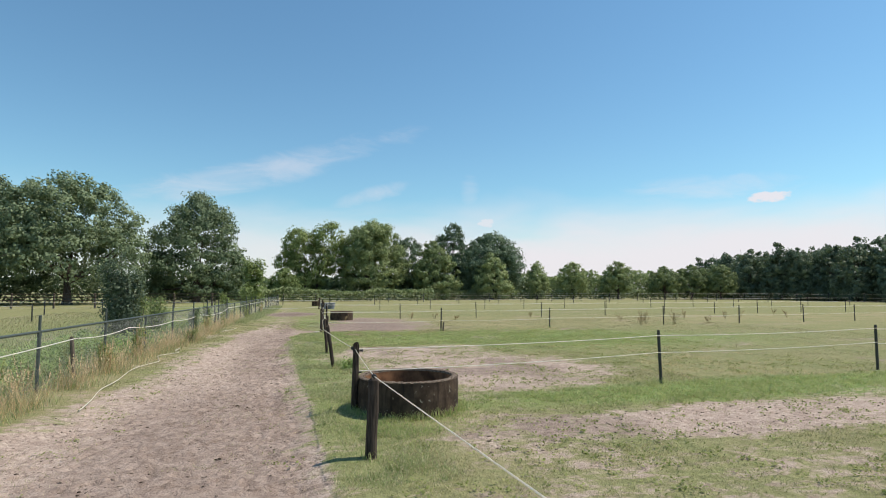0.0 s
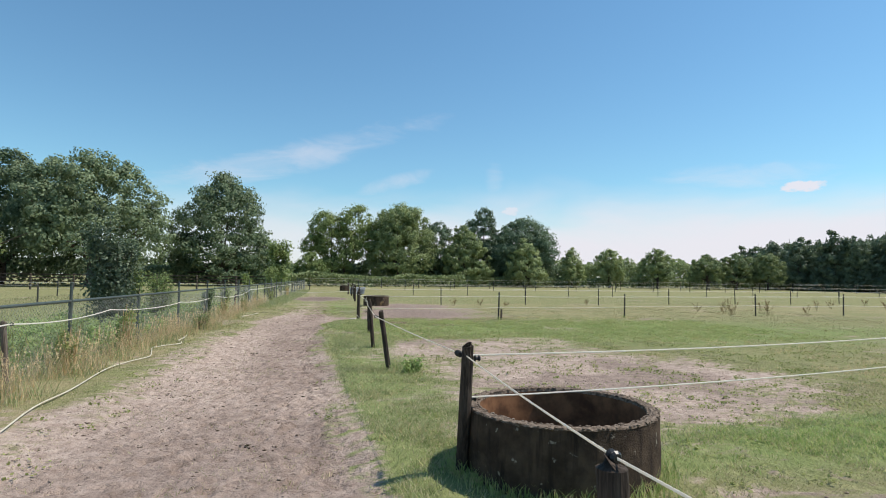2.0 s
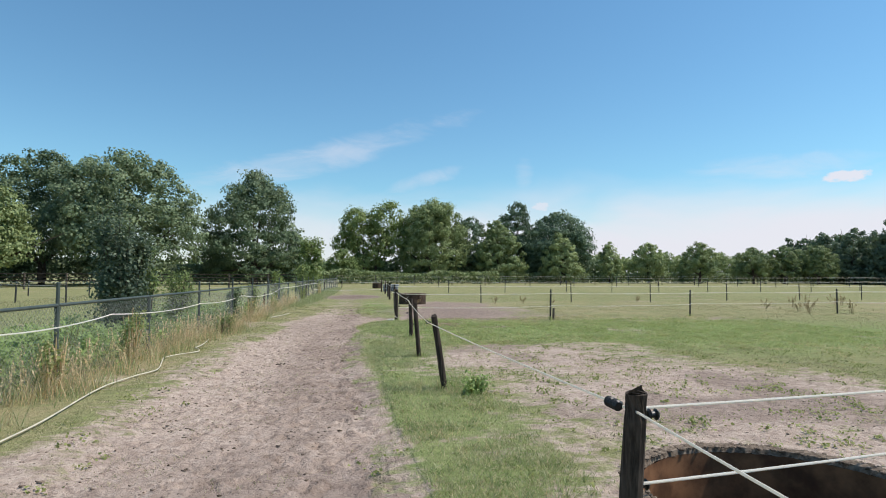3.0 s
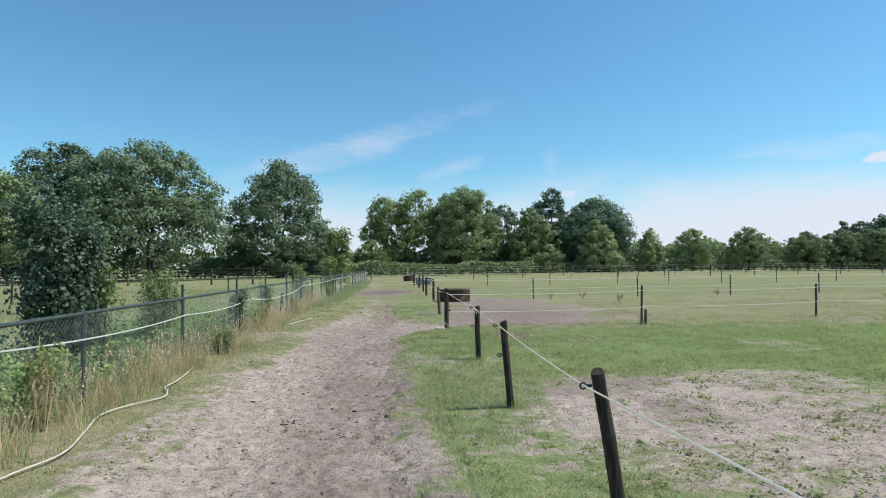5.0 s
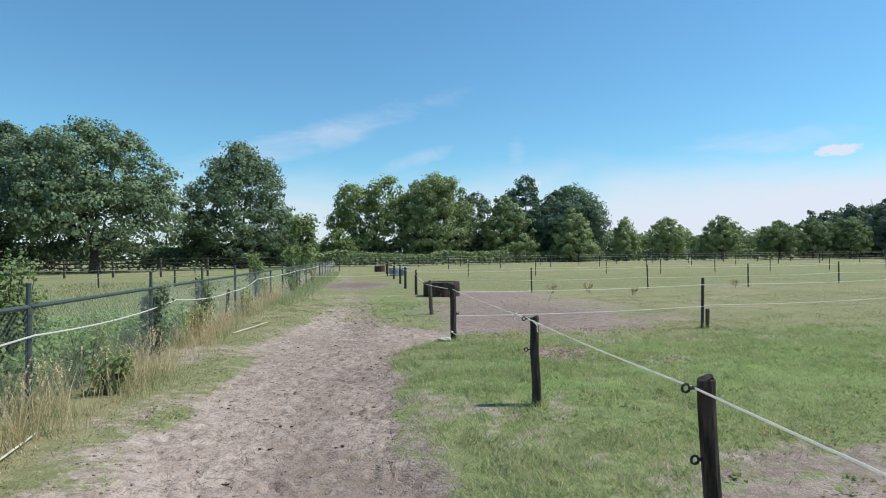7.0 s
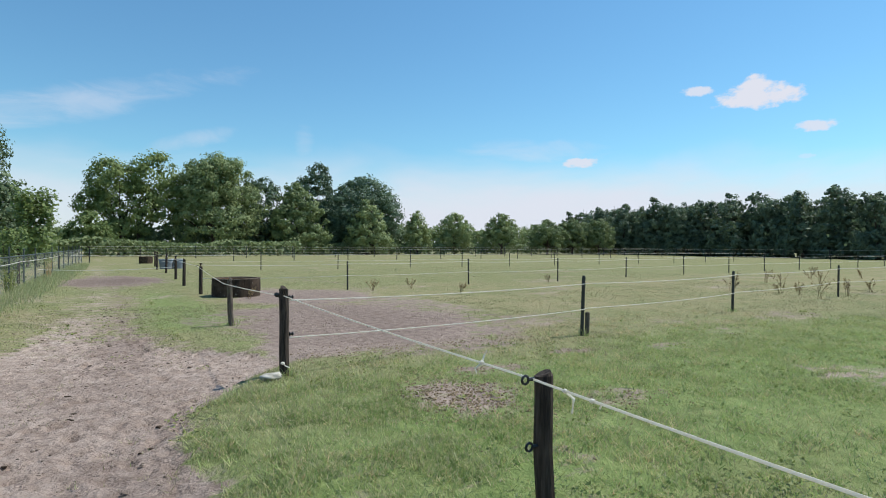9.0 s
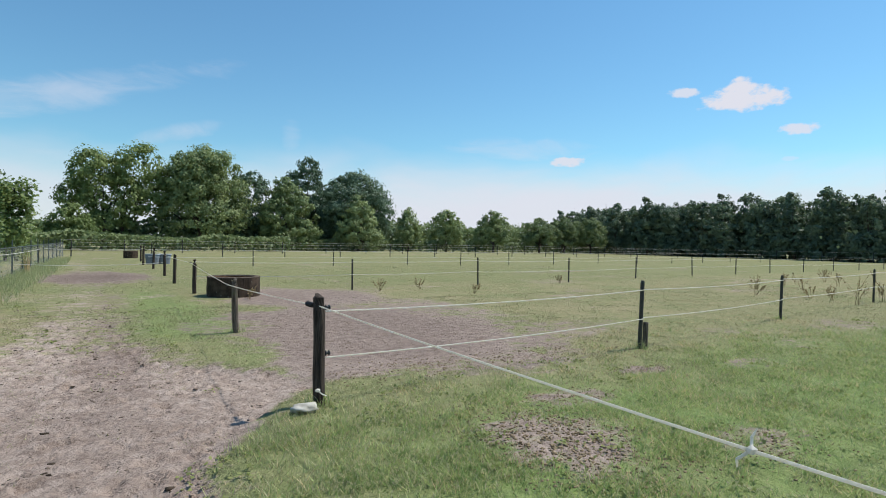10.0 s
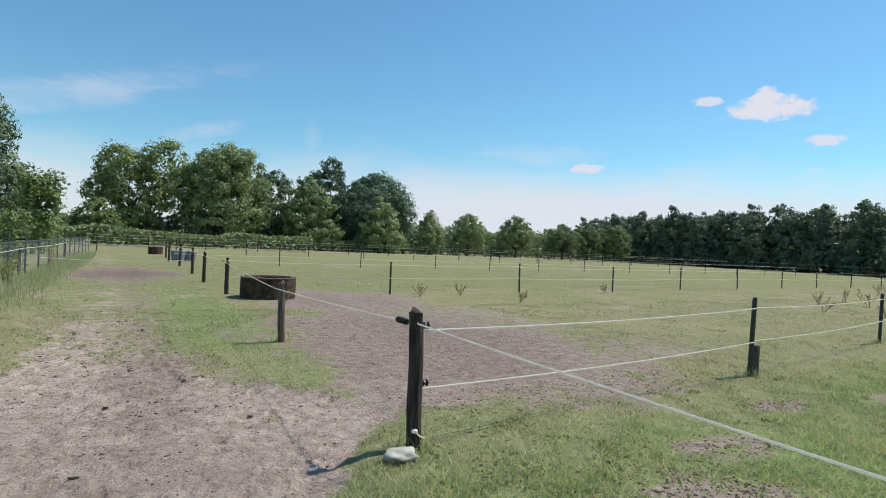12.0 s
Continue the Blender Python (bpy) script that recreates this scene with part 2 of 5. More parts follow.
TAPE = tape_material()
HOSE = plain_material("dirty_white_hose", (0.42, 0.38, 0.29), (0.58, 0.53, 0.41), 8, 0.65)
BLACK = plain_material("black_insulator_plastic", (0.012, 0.012, 0.012), (0.03, 0.03, 0.03), 30, 0.4)
STONE = plain_material("pale_stone", (0.36, 0.33, 0.27), (0.55, 0.52, 0.45), 9, 0.9, 0, 0.2, 0.02)
DUNG = plain_material("dark_dung", (0.035, 0.025, 0.018), (0.095, 0.07, 0.048), 40, 0.95, 0, 0.1, 0.01)
CLOD = plain_material("soil_clods", (0.18, 0.138, 0.108), (0.33, 0.26, 0.208), 30, 0.95, 0, 0.1, 0.01)
CLOD_SHADE = plain_material("shadow_dark_soil", (0.12, 0.088, 0.068), (0.23, 0.175, 0.138), 30, 0.95, 0, 0.1, 0.01)
MANURE = plain_material("old_manure", (0.15, 0.11, 0.065), (0.35, 0.265, 0.165), 30, 0.95, 0, 0.1, 0.01)
CONCRETE = concrete_material()
RIM = plain_material("broken_concrete_rim", (0.085, 0.062, 0.045), (0.25, 0.195, 0.148), 34, 0.95, 0, 0.15, 0.02)
RUST = plain_material("iron_stained_concrete", (0.085, 0.04, 0.021), (0.25, 0.122, 0.06), 6, 0.8, 0, 0.2, 0.008)
BLUE = plain_material("faded_blue_plastic", (0.13, 0.155, 0.19), (0.21, 0.235, 0.27), 6, 0.5)
PALE_PLASTIC = plain_material("pale_grey_plastic", (0.30, 0.32, 0.34), (0.44, 0.45, 0.47), 6, 0.5)


def water_material():
    m, n = material("murky_water")
    c = n.mix(n.ramp(n.noise(local(n), 7, 4), 0.4, 0.65), (0.035, 0.026, 0.017, 1), (0.10, 0.075, 0.045, 1))
    finish(n, c, 0.06, bump=n.noise(local(n), 18, 2), bump_size=0.002, bump_strength=0.3, spec=0.5)
    return m


WATER = water_material()


# ---- building helpers ----
RNG = np.random.default_rng(7)
TABLE = np.random.default_rng(3).random((256, 256))


def vnoise(x, y, seed=0):
    """Smooth value noise in the plane, 0 to 1."""
    x, y = np.asarray(x, float) + seed * 17.31, np.asarray(y, float) + seed * 5.77
    i, j = np.floor(x).astype(int), np.floor(y).astype(int)
    u, v = x - i, y - j
    u, v = u * u * (3 - 2 * u), v * v * (3 - 2 * v)
    a, b = TABLE[i & 255, j & 255], TABLE[(i + 1) & 255, j & 255]
    c, d = TABLE[i & 255, (j + 1) & 255], TABLE[(i + 1) & 255, (j + 1) & 255]
    return (a * (1 - u) + b * u) * (1 - v) + (c * (1 - u) + d * u) * v


def fbm(x, y, scale, seed=0, octaves=4):
    total, amp, norm = 0.0, 1.0, 0.0
    for o in range(octaves):
        total = total + amp * vnoise(np.asarray(x) * scale * 2 ** o, np.asarray(y) * scale * 2 ** o, seed + o)
        norm += amp
        amp *= 0.55
    return total / norm


def step(v, lo, hi):
    t = np.clip((np.asarray(v, float) - lo) / (hi - lo), 0, 1)
    return t * t * (3 - 2 * t)


def blob(x, y, cx, cy, rx, ry, soft=0.6):
    r = np.sqrt(((x - cx) / rx) ** 2 + ((y - cy) / ry) ** 2) + 0.7 * (fbm(x, y, 0.9, 71) - 0.5)
    return 1 - step(r, 1 - soft, 1 + soft)


def track_left(y):
    return np.interp(y, [-4, 4, 7.7, 8.6, 11.8, 16.3, 18.9, 23.8, 29.5, 45], [-2.9, -2.9, -2.75, -2.4, -1.95, -2.05, -1.94, -1.61, -1.2, -0.9])


def track_right(y):
    return np.interp(y, [-4, 5, 9.5, 14.2, 18, 20.4, 21.4, 22.2, 22.9, 23.7, 24.7, 26, 30, 45], [0.75, 0.68, 0.53, 0.26, 0.2, 0.3, 0.6, 1.2, 1.65, 1.55, 0.75, 0.5, 0.5, 0.5])


def track(x, y):
    w = (fbm(x, y, 1.3, 11) - 0.5) * 0.7
    return step(x + w - track_left(y), -0.35, 0.6) * step(track_right(y) - x + w, -0.32, 0.3)


def bareness(x, y):
    """How far the turf is worn away."""
    t = track(x, y)
    along = np.interp(y, [-5, 22.5, 25, 28, 33, 60, 70], [1, 1, 0.72, 0.46, 0.42, 0.3, 0.0])
    edge = np.interp(y, [-5, 7, 9, 16, 20, 30, 40], [0.6, 0.6, 0.6, 0.52, 0.36, 0.3, 0])
    b = t * along
    b = np.maximum(b, edge * step(x, track_left(y) - 0.9, track_left(y)) * step(track_right(y) + 0.5 - x, 0, 0.4))
    for cx, cy, rx, ry, v in ((4.4, 11.6, 2.9, 3.2, 0.74), (3.4, 14.5, 2.5, 2.2, 0.7), (3.9, 15.9, 2.8, 1.3, 0.58), (6.4, 6.5, 4.2, 0.85, 0.82),
                              (10.5, 6.3, 3.0, 0.9, 0.7), (4.0, 4.3, 4.0, 1.3, 0.42), (4.0, 26.2, 2.3, 3.6, 0.95), (4.5, 31.4, 1.9, 2.7, 0.9),
                              (5.8, 27.5, 1.6, 3.0, 0.6), (0.25, 41.0, 1.7, 3.3, 1.0), (2.35, 23.6, 0.8, 0.9, 0.85), (2.52, 20.4, 0.62, 0.8, 0.6), (1.35, 15.9, 0.35, 0.5, 0.4),
                              (5.2, 21.65, 0.6, 0.25, 0.58), (3.4, 21.1, 0.6, 0.25, 0.55), (3.7, 19.6, 0.5, 0.35, 0.5), (6.8, 21.3, 0.7, 0.3, 0.5), (2.1, 9.2, 0.9, 0.8, 0.5), (8.5, 3.0, 4.0, 1.2, 0.45), (6.2, 24.4, 2.8, 0.9, 0.45)):
        b = np.maximum(b, v * blob(x, y, cx, cy, rx, ry))
    b = b * (1 - 0.9 * blob(x, y, 8.0, 8.3, 5.0, 0.75, 0.3)) * (1 - 0.85 * blob(x, y, 1.95, 7.1, 1.0, 0.5, 0.4))
    field = 0.42 * step(fbm(x, y, 0.55, 23), 0.48, 0.72)
    return np.clip(np.maximum(b, field), 0, 1)


def ground_z(x, y):
    x, y = np.asarray(x, float), np.asarray(y, float)
    near = 1 - step(np.hypot(x - 2, y - 14), 30, 60)
    z = -0.085 * track(x, y) * np.interp(y, [22, 30], [1, 0.3]) + 0.085 * blob(x, y, 2.6, 20.3, 2.6, 2.2, 0.8)
    z = z + 0.03 * (fbm(x, y, 0.8, 31) - 0.5) + 0.020 * (np.abs(fbm(x, y, 7.0, 37, 4) - 0.5) * 2 - 0.3) * bareness(x, y)
    return z * near


def fast_mesh(name, verts, faces):
    """A mesh from arrays, all faces with the same number of corners."""
    me = bpy.data.meshes.new(name)
    verts, faces = np.asarray(verts, np.float32), np.asarray(faces, np.int32)
    k = faces.shape[1]
    me.vertices.add(len(verts))
    me.vertices.foreach_set("co", verts.ravel())
    me.loops.add(faces.size)
    me.loops.foreach_set("vertex_index", faces.ravel())
    me.polygons.add(len(faces))
    me.polygons.foreach_set("loop_start", np.arange(0, faces.size, k, dtype=np.int32))
    me.update(calc_edges=True)
    return me


class Shape:
    """Gathers tubes, boxes and turned forms for one mesh."""

    def __init__(self):
        self.v, self.f, self.n = [], [], 0

    def add(self, verts, faces):
        self.v.extend(verts)
        self.f.extend([tuple(i + self.n for i in f) for f in faces])
        self.n = len(self.v)
        return self

    def tube(self, points, radii, sides=6, flat=1.0, caps=True, wobble=0.0):
        """A tube along points; flat below 1 squeezes it across the vertical."""
        points = [Vector(p) for p in points]
        if not hasattr(radii, "__len__"):
            radii = [radii] * len(points)
        verts, faces = [], []
        for i, p in enumerate(points):
            d = (points[min(i + 1, len(points) - 1)] - points[max(i - 1, 0)]).normalized()
            side = d.cross(Vector((0, 0, 1)))
            side = side.normalized() if side.length > 0.05 else Vector((1, 0, 0))
            up = side.cross(d).normalized()
            for s in range(sides):
                a = 2 * math.pi * s / sides
                r = radii[i] * (1 + wobble * random.uniform(-1, 1))
                verts.append(p + side * (math.cos(a) * r * flat) + up * (math.sin(a) * r))
        for i in range(len(points) - 1):
            for s in range(sides):
                a, b = i * sides + s, i * sides + (s + 1) % sides
                faces.append((a, b, b + sides, a + sides))
        if caps:
            faces.append(tuple(range(sides - 1, -1, -1)))
            faces.append(tuple(range((len(points) - 1) * sides, len(points) * sides)))
        return self.add(verts, faces)

    def turned(self, profile, centre, sides=48, jitter=0.0, closed=False, seed=0):
        """A form turned about a vertical axis from (radius, height) pairs."""
        rnd = random.Random(seed)
        cx, cy, cz = centre
        verts, faces = [], []
        for r, h in profile:
            for s in range(sides):
                a = 2 * math.pi * s / sides
                j = rnd.uniform(-jitter, jitter)
                k = rnd.uniform(-jitter, jitter)
                verts.append((cx + (r + j) * math.cos(a), cy + (r + j) * math.sin(a), cz + h + k))
        rows = len(profile)
        for i in range(rows if closed else rows - 1):
            for s in range(sides):
                a, b = i * sides + s, i * sides + (s + 1) % sides
                c, d = (i + 1) % rows * sides + (s + 1) % sides, (i + 1) % rows * sides + s
                faces.append((a, b, c, d))
        return self.add(verts, faces)

    def lump(self, centre, r, squash=0.6, seed=0, cuts=1):
        """A rough rounded lump."""
        rnd = random.Random(seed)
        bm = bmesh.new()
        bmesh.ops.create_icosphere(bm, subdivisions=cuts, radius=1)
        verts = [Vector((v.co.x * r * rnd.uniform(0.75, 1.2), v.co.y * r * rnd.uniform(0.75, 1.2), v.co.z * r * squash * rnd.uniform(0.75, 1.2))) + Vector(centre) for v in bm.verts]
        faces = [[v.index for v in f.verts] for f in bm.faces]
        bm.free()
        return self.add(verts, faces)

    def mesh(self, name):
        me = bpy.data.meshes.new(name)
        me.from_pydata([tuple(v) for v in self.v], [], self.f)
        me.update()
        return me


def anchor(ob):
    """Where the thing that ob belongs to stands."""
    at = Vector((0, 0, 0))
    while ob is not None:
        at += ob.location
        ob = ob.parent
    return at


def part(name, shape, mat, parent=None, label="", smooth=False):
    """Links a Shape or a mesh, given in world places, as one object under its thing."""
    me = shape.mesh(name) if isinstance(shape, Shape) else shape
    if parent is not None:
        me.transform(Matrix.Translation(-anchor(parent)))
    me.materials.append(mat)
    if smooth:
        me.polygons.foreach_set("use_smooth", [True] * len(me.polygons))
    ob = new(name, me)
    ob.parent = parent
    return tagged(ob, label)


def thing(name, at, label, category, group="", kind=""):
    """An Empty at the foot of a thing."""
    ob = new(name)
    ob.empty_display_size = 0.2
    ob.location = at
    return tagged(ob, label, category, group, kind)


def gz(x, y):
    return float(ground_z(x, y))


# ---- ground ----
def graded(lo, hi, fine_lo, fine_hi, step_size, growth=1.12):
    mid = list(np.arange(fine_lo, fine_hi, step_size))
    out, d = [mid[-1]], step_size
    while out[-1] < hi:
        d *= growth
        out.append(out[-1] + d)
    back, d = [mid[0]], step_size
    while back[-1] > lo:
        d *= growth
        back.append(back[-1] - d)
    return np.array(back[:0:-1] + mid + out[1:])


def build_ground():
    west, east = graded(-3000, 3000, -2.6, 0.9, 0.032, 1.15), graded(-3000, 3000, 0.9, 6.6, 0.055, 1.15)
    xs = np.concatenate([west[west < 0.89], east[east > 0.89]])
    ys = graded(-3000, 3000, 5.0, 27.0, 0.04, 1.12)
    X, Y = np.meshgrid(xs, ys)
    x, y = X.ravel(), Y.ravel()
    nx, ny = len(xs), len(ys)
    idx = np.arange(nx * ny).reshape(ny, nx)
    faces = np.stack([idx[:-1, :-1], idx[:-1, 1:], idx[1:, 1:], idx[1:, :-1]], -1).reshape(-1, 4)
    bare = bareness(x, y)
    z = ground_z(x, y)
    # hoof prints pressed into the loose sand, each with a raised lip on one side
    rnd = np.random.default_rng(5)
    for k in range(5600):
        py = rnd.uniform(4.5, 31)
        if k % 4:
            u = rnd.beta(1.7, 1.0)
            px = track_left(py) + (track_right(py) - track_left(py)) * u
        else:
            px = rnd.uniform(1.5, 7)
        i0, i1 = np.searchsorted(xs, (px - 0.3, px + 0.3))
        j0, j1 = np.searchsorted(ys, (py - 0.3, py + 0.3))
        ii = idx[j0:j1, i0:i1].ravel()
        turn, size = rnd.uniform(0, 2 * np.pi), rnd.uniform(0.032, 0.06)
        dx, dy = x[ii] - px, y[ii] - py
        r = np.hypot(dx * rnd.uniform(0.6, 1.0), dy) / size
        way = (dx * np.cos(turn) + dy * np.sin(turn)) / size
        deep = 0.03 if k % 13 == 0 else rnd.uniform(0.005, 0.017)
        z[ii] += (-deep * (1 - step(r, 0.6, 1.15)) * (1 + 0.5 * np.clip(way, -1, 1)) + 0.6 * deep * np.exp(-(r - 1.45) ** 2 * 5) * (0.4 + 0.6 * np.clip(way, 0, 1))) * step(bare[ii], 0.25, 0.6)
    me = fast_mesh("ground", np.stack([x, y, z], 1), faces)
    away = np.interp(y, [4, 8, 15, 22, 26, 32.5, 35.5, 46, 70], [0.6, 0.5, 0.4, 0.45, 0.9, 0.85, 0.3, 0.4, 0.55])
    left = step(-x, 2.0, 2.6) * (1 - step(-x, 4.5, 6))
    dry = np.clip(np.maximum(away, 0.95 * left), 0, 1)
    dry = np.where(x < -5, 0.42, dry)
    lush = np.maximum(blob(x, y, 8.2, 8.3, 6.0, 0.9, 0.4), 0.75 * blob(x, y, 9.0, 18.0, 8.0, 3.6, 0.5))
    lush = np.maximum(lush, 0.9 * blob(x, y, 3.2, 19.6, 3.0, 1.9, 0.5))
    lush = np.maximum(lush, 0.6 * blob(x, y, 1.0, 12.0, 1.0, 6.0, 0.5))
    lush = np.maximum(lush, 0.85 * blob(x, y, 1.25, 29.0, 0.8, 4.8, 0.5))
    lush = np.maximum(lush, 0.9 * blob(x, y, 7.5, 19.6, 5.0, 2.2, 0.5))
    lush = np.maximum(lush, np.where(x < -3.4, 0.6 * (1 - step(-x, 8, 14)), 0))
    dry = dry * (1 - 0.8 * lush)
    mud = np.maximum(0.75 * blob(x, y, 3.9, 26.5, 3.2, 4.4), blob(x, y, 0.25, 41.0, 2.0, 4.0))
    mud = np.maximum(mud, 0.6 * step(x, track_left(y) + 0.8, track_left(y) + 1.5) * (1 - step(x, 0.3, 0.8)) * step(fbm(x, y, 0.7, 77), 0.25, 0.6))
    mud = np.maximum(mud, 0.5 * (1 - step(y, 8, 13)) * step(x, -2.2, -1.2) * (1 - step(x, 0.4, 0.9)))
    mud = np.maximum(mud, 0.7 * blob(x, y, 4.5, 31.4, 2.2, 3.0))
    mud = np.maximum(mud, 0.45 * blob(x, y, 4.2, 20.5, 3.2, 1.4))
    mud = np.maximum(mud, 0.4 * blob(x, y, -0.2, 21.5, 1.6, 3.5))
    mud = np.maximum(mud, 0.55 * step(x, 1.4, 2.0) * step(fbm(x, y, 0.8, 83), 0.42, 0.62))
    for name, vals in (("bare", bare), ("dry", dry), ("lush", lush), ("mud", mud)):
        at = me.attributes.new(name, "FLOAT", "POINT")
        at.data.foreach_set("value", vals.astype(np.float32))
    me.polygons.foreach_set("use_smooth", [True] * len(me.polygons))
    ob = part("ground", me, GROUND)
    tagged(ob, "worn sandy horse track through patchy green and yellow pasture", "ground", kind="structure")


build_ground()


# ---- leaves ----
def leaf_cards(points, size, rnd, face=None, loose=0.75):
    """Small folded leaf sprays at the points, as pairs of triangles. face: the way that each one turns to, more or less."""
    m = len(points)
    k = rnd.normal(size=(m, 3)) * (loose if face is not None else 1.0)
    if face is not None:
        k = k + face
    k /= np.linalg.norm(k, axis=1)[:, None]
    d = rnd.normal(size=(m, 3))
    d -= k * (d * k).sum(1)[:, None]
    d /= np.linalg.norm(d, axis=1)[:, None]
    e = np.cross(k, d)
    s = (size * rnd.uniform(0.6, 1.35, m))[:, None]
    verts = np.stack([points - d * s * 0.5, points + e * s * 0.38 - k * s * 0.08, points + d * s * 0.5, points - e * s * 0.38 - k * s * 0.08], 1).reshape(-1, 3)
    i = np.arange(m)[:, None] * 4
    return verts, np.concatenate([i + [[0, 2, 1]], i + [[0, 3, 2]]], 0)


# ---- grass ----
def blades(name, x, y, height, width, mat, label, category, lean=0.5, two=False):
    """Single grass blades as slim bent triangles, one object of uncountable stuff."""
    m = len(x)
    z = ground_z(x, y) - 0.006
    a = RNG.uniform(0, 2 * np.pi, m)
    b = RNG.uniform(0, 2 * np.pi, m)
    h = height * RNG.uniform(0.4, 1.3, m) * (0.55 + 0.9 * fbm(x, y, 1.7, 97))
    w = width * RNG.uniform(0.7, 1.3, m)
    t = lean * RNG.uniform(0.2, 1.0, m) * h
    base = np.stack([x, y, z], 1)
    side = np.stack([np.cos(b) * w / 2, np.sin(b) * w / 2, 0 * w], 1)
    tip = base + np.stack([np.cos(a) * t, np.sin(a) * t, h], 1)
    if two:
        mid = base + np.stack([np.cos(a) * t * 0.3, np.sin(a) * t * 0.3, h * 0.6], 1)
        verts = np.stack([base - side, base + side, mid + side * 0.75, mid - side * 0.75, tip], 1).reshape(-1, 3)
        i = np.arange(m)[:, None] * 5
        faces = np.concatenate([i + [[0, 1, 2]], i + [[0, 2, 3]], i + [[3, 2, 4]]], 0)
    else:
        verts = np.stack([base - side, base + side, tip], 1).reshape(-1, 3)
        faces = np.arange(3 * m).reshape(-1, 3)
    ob = part(name, fast_mesh(name, verts, faces), mat)
    return tagged(ob, label, category, kind="stuff")


def scatter(x0, x1, y0, y1, per_m2, keep):
    m = int((x1 - x0) * (y1 - y0) * per_m2)
    x, y = RNG.uniform(x0, x1, m), RNG.uniform(y0, y1, m)
    k = RNG.random(m) < keep(x, y)
    return x[k], y[k]


def fence_x(y):
    return -3.75 + 0.035 * y


def turf_left(x, y):
    """Chance of turf, with the clumps that the soil leaves."""
    tuft = step(fbm(x, y, 2.6, 41), 0.40, 0.62)
    loose = step(fbm(x, y, 1.1, 43), 0.56, 0.7)
    return np.clip((1 - step(bareness(x, y), 0.2, 0.62)) * (0.16 + 0.85 * tuft), 0, 1) + (0.10 + 0.24 * step(x, 1.3, 2.0) * (1 - step(y, 22, 24))) * tuft * loose


def build_grass():
    clear = lambda x, y: 1 - (np.hypot(x - 2.1, y - 8.1) < 0.72)
    x, y = scatter(-2.7, 8, 3.0, 12, 2300, lambda x, y: turf_left(x, y) * clear(x, y))
    blades("grass", x, y, 0.034, 0.007, TURF, "short grazed yellow-green turf beside the sandy track", "grass", 1.5)
    x, y = scatter(-2.7, 8, 12, 30, 1500, turf_left)
    blades("grass", x, y, 0.034, 0.008, TURF, "short grazed yellow-green turf beside the sandy track", "grass", 1.5)
    x, y = scatter(8, 22, 3, 30, 330, turf_left)
    blades("grass", x, y, 0.036, 0.014, TURF, "short grazed turf across the open paddock", "grass", 1.8)
    x, y = scatter(-2.5, 26, 30, 48, 90, turf_left)
    blades("grass", x, y, 0.03, 0.024, TURF, "sparse yellowed turf in the far paddock", "grass", 2.5)
    lush = lambda x, y: turf_left(x, y) * np.maximum(blob(x, y, 8.2, 8.3, 5.6, 0.75, 0.4), blob(x, y, 2.0, 7.0, 0.9, 0.5, 0.5) * clear(x, y))
    x, y = scatter(1, 14, 6.3, 9.4, 3200, lush)
    blades("grass", x, y, 0.065, 0.009, LUSH, "bright lush grass band between the worn patches", "grass", 1.3)
    bank = lambda x, y: turf_left(x, y) * np.maximum(blob(x, y, 2.9, 19.9, 3.0, 1.7, 0.5), 0.8 * blob(x, y, 8.0, 18.8, 6.0, 3.0, 0.5))
    x, y = scatter(0.2, 13, 15.5, 22.3, 2400, bank)
    blades("grass", x, y, 0.06, 0.0085, LUSH, "fresh green grass on the low bank", "grass", 1.4)
    clumpy = lambda x, y: turf_left(x, y) * step(fbm(x, y, 1.9, 101), 0.52, 0.62) * step(fbm(x, y, 7.0, 103), 0.42, 0.58)
    x, y = scatter(0.5, 12, 15.5, 23.5, 1300, clumpy)
    blades("grass_tufts", x, y, 0.085, 0.008, LUSH, "taller green tufts standing in the bank grass", "grass", 1.4)
    x, y = scatter(0.4, 12, 9, 24, 620, lambda x, y: turf_left(x, y) * step(fbm(x, y, 1.5, 107), 0.5, 0.62))
    blades("dry_grass", x, y, 0.055, 0.006, STRAW, "bleached blades in patches through the grass", "grass", 1.5)
    strip = lambda x, y: turf_left(x, y) * step(x, track_right(y), track_right(y) + 0.25) * (1 - step(x, 1.6, 2.2))
    x, y = scatter(0, 2.3, 5, 22, 3600, strip)
    blades("grass", x, y, 0.055, 0.007, TALL, "grass strip between the sand and the fence posts", "grass", 1.3)
    # thin tufts that hold on in the trodden sand
    loose = lambda x, y: step(fbm(x, y, 1.6, 61), 0.50, 0.66) * step(fbm(x, y, 6.0, 63), 0.45, 0.62) * step(x, track_left(y) + 0.5, track_left(y) + 1.2) + 0.45 * step(fbm(x, y, 1.3, 67), 0.52, 0.64) * (1 - step(x, track_left(y) + 0.7, track_left(y) + 1.3))
    x, y = scatter(-2.9, 0.7, 5, 26, 1200, lambda x, y: 0.75 * loose(x, y))
    blades("grass", x, y, 0.032, 0.006, TURF, "thin tufts of grass left in the trodden sand", "grass", 1.6)
    # low broad-leaved weeds scattered over the worn turf
    cx, cy = scatter(1.3, 13, 3, 22.5, 15, lambda x, y: 0.25 + 0.75 * step(fbm(x, y, 0.9, 91), 0.42, 0.62))
    kx, ky = scatter(-2.4, 0.9, 5, 32, 4, lambda x, y: step(np.abs(x + 0.5) + 0.8 * (fbm(x, y, 1.2, 93) - 0.5), 0.7, 1.5) + 0.7 * step(y, 24, 27))
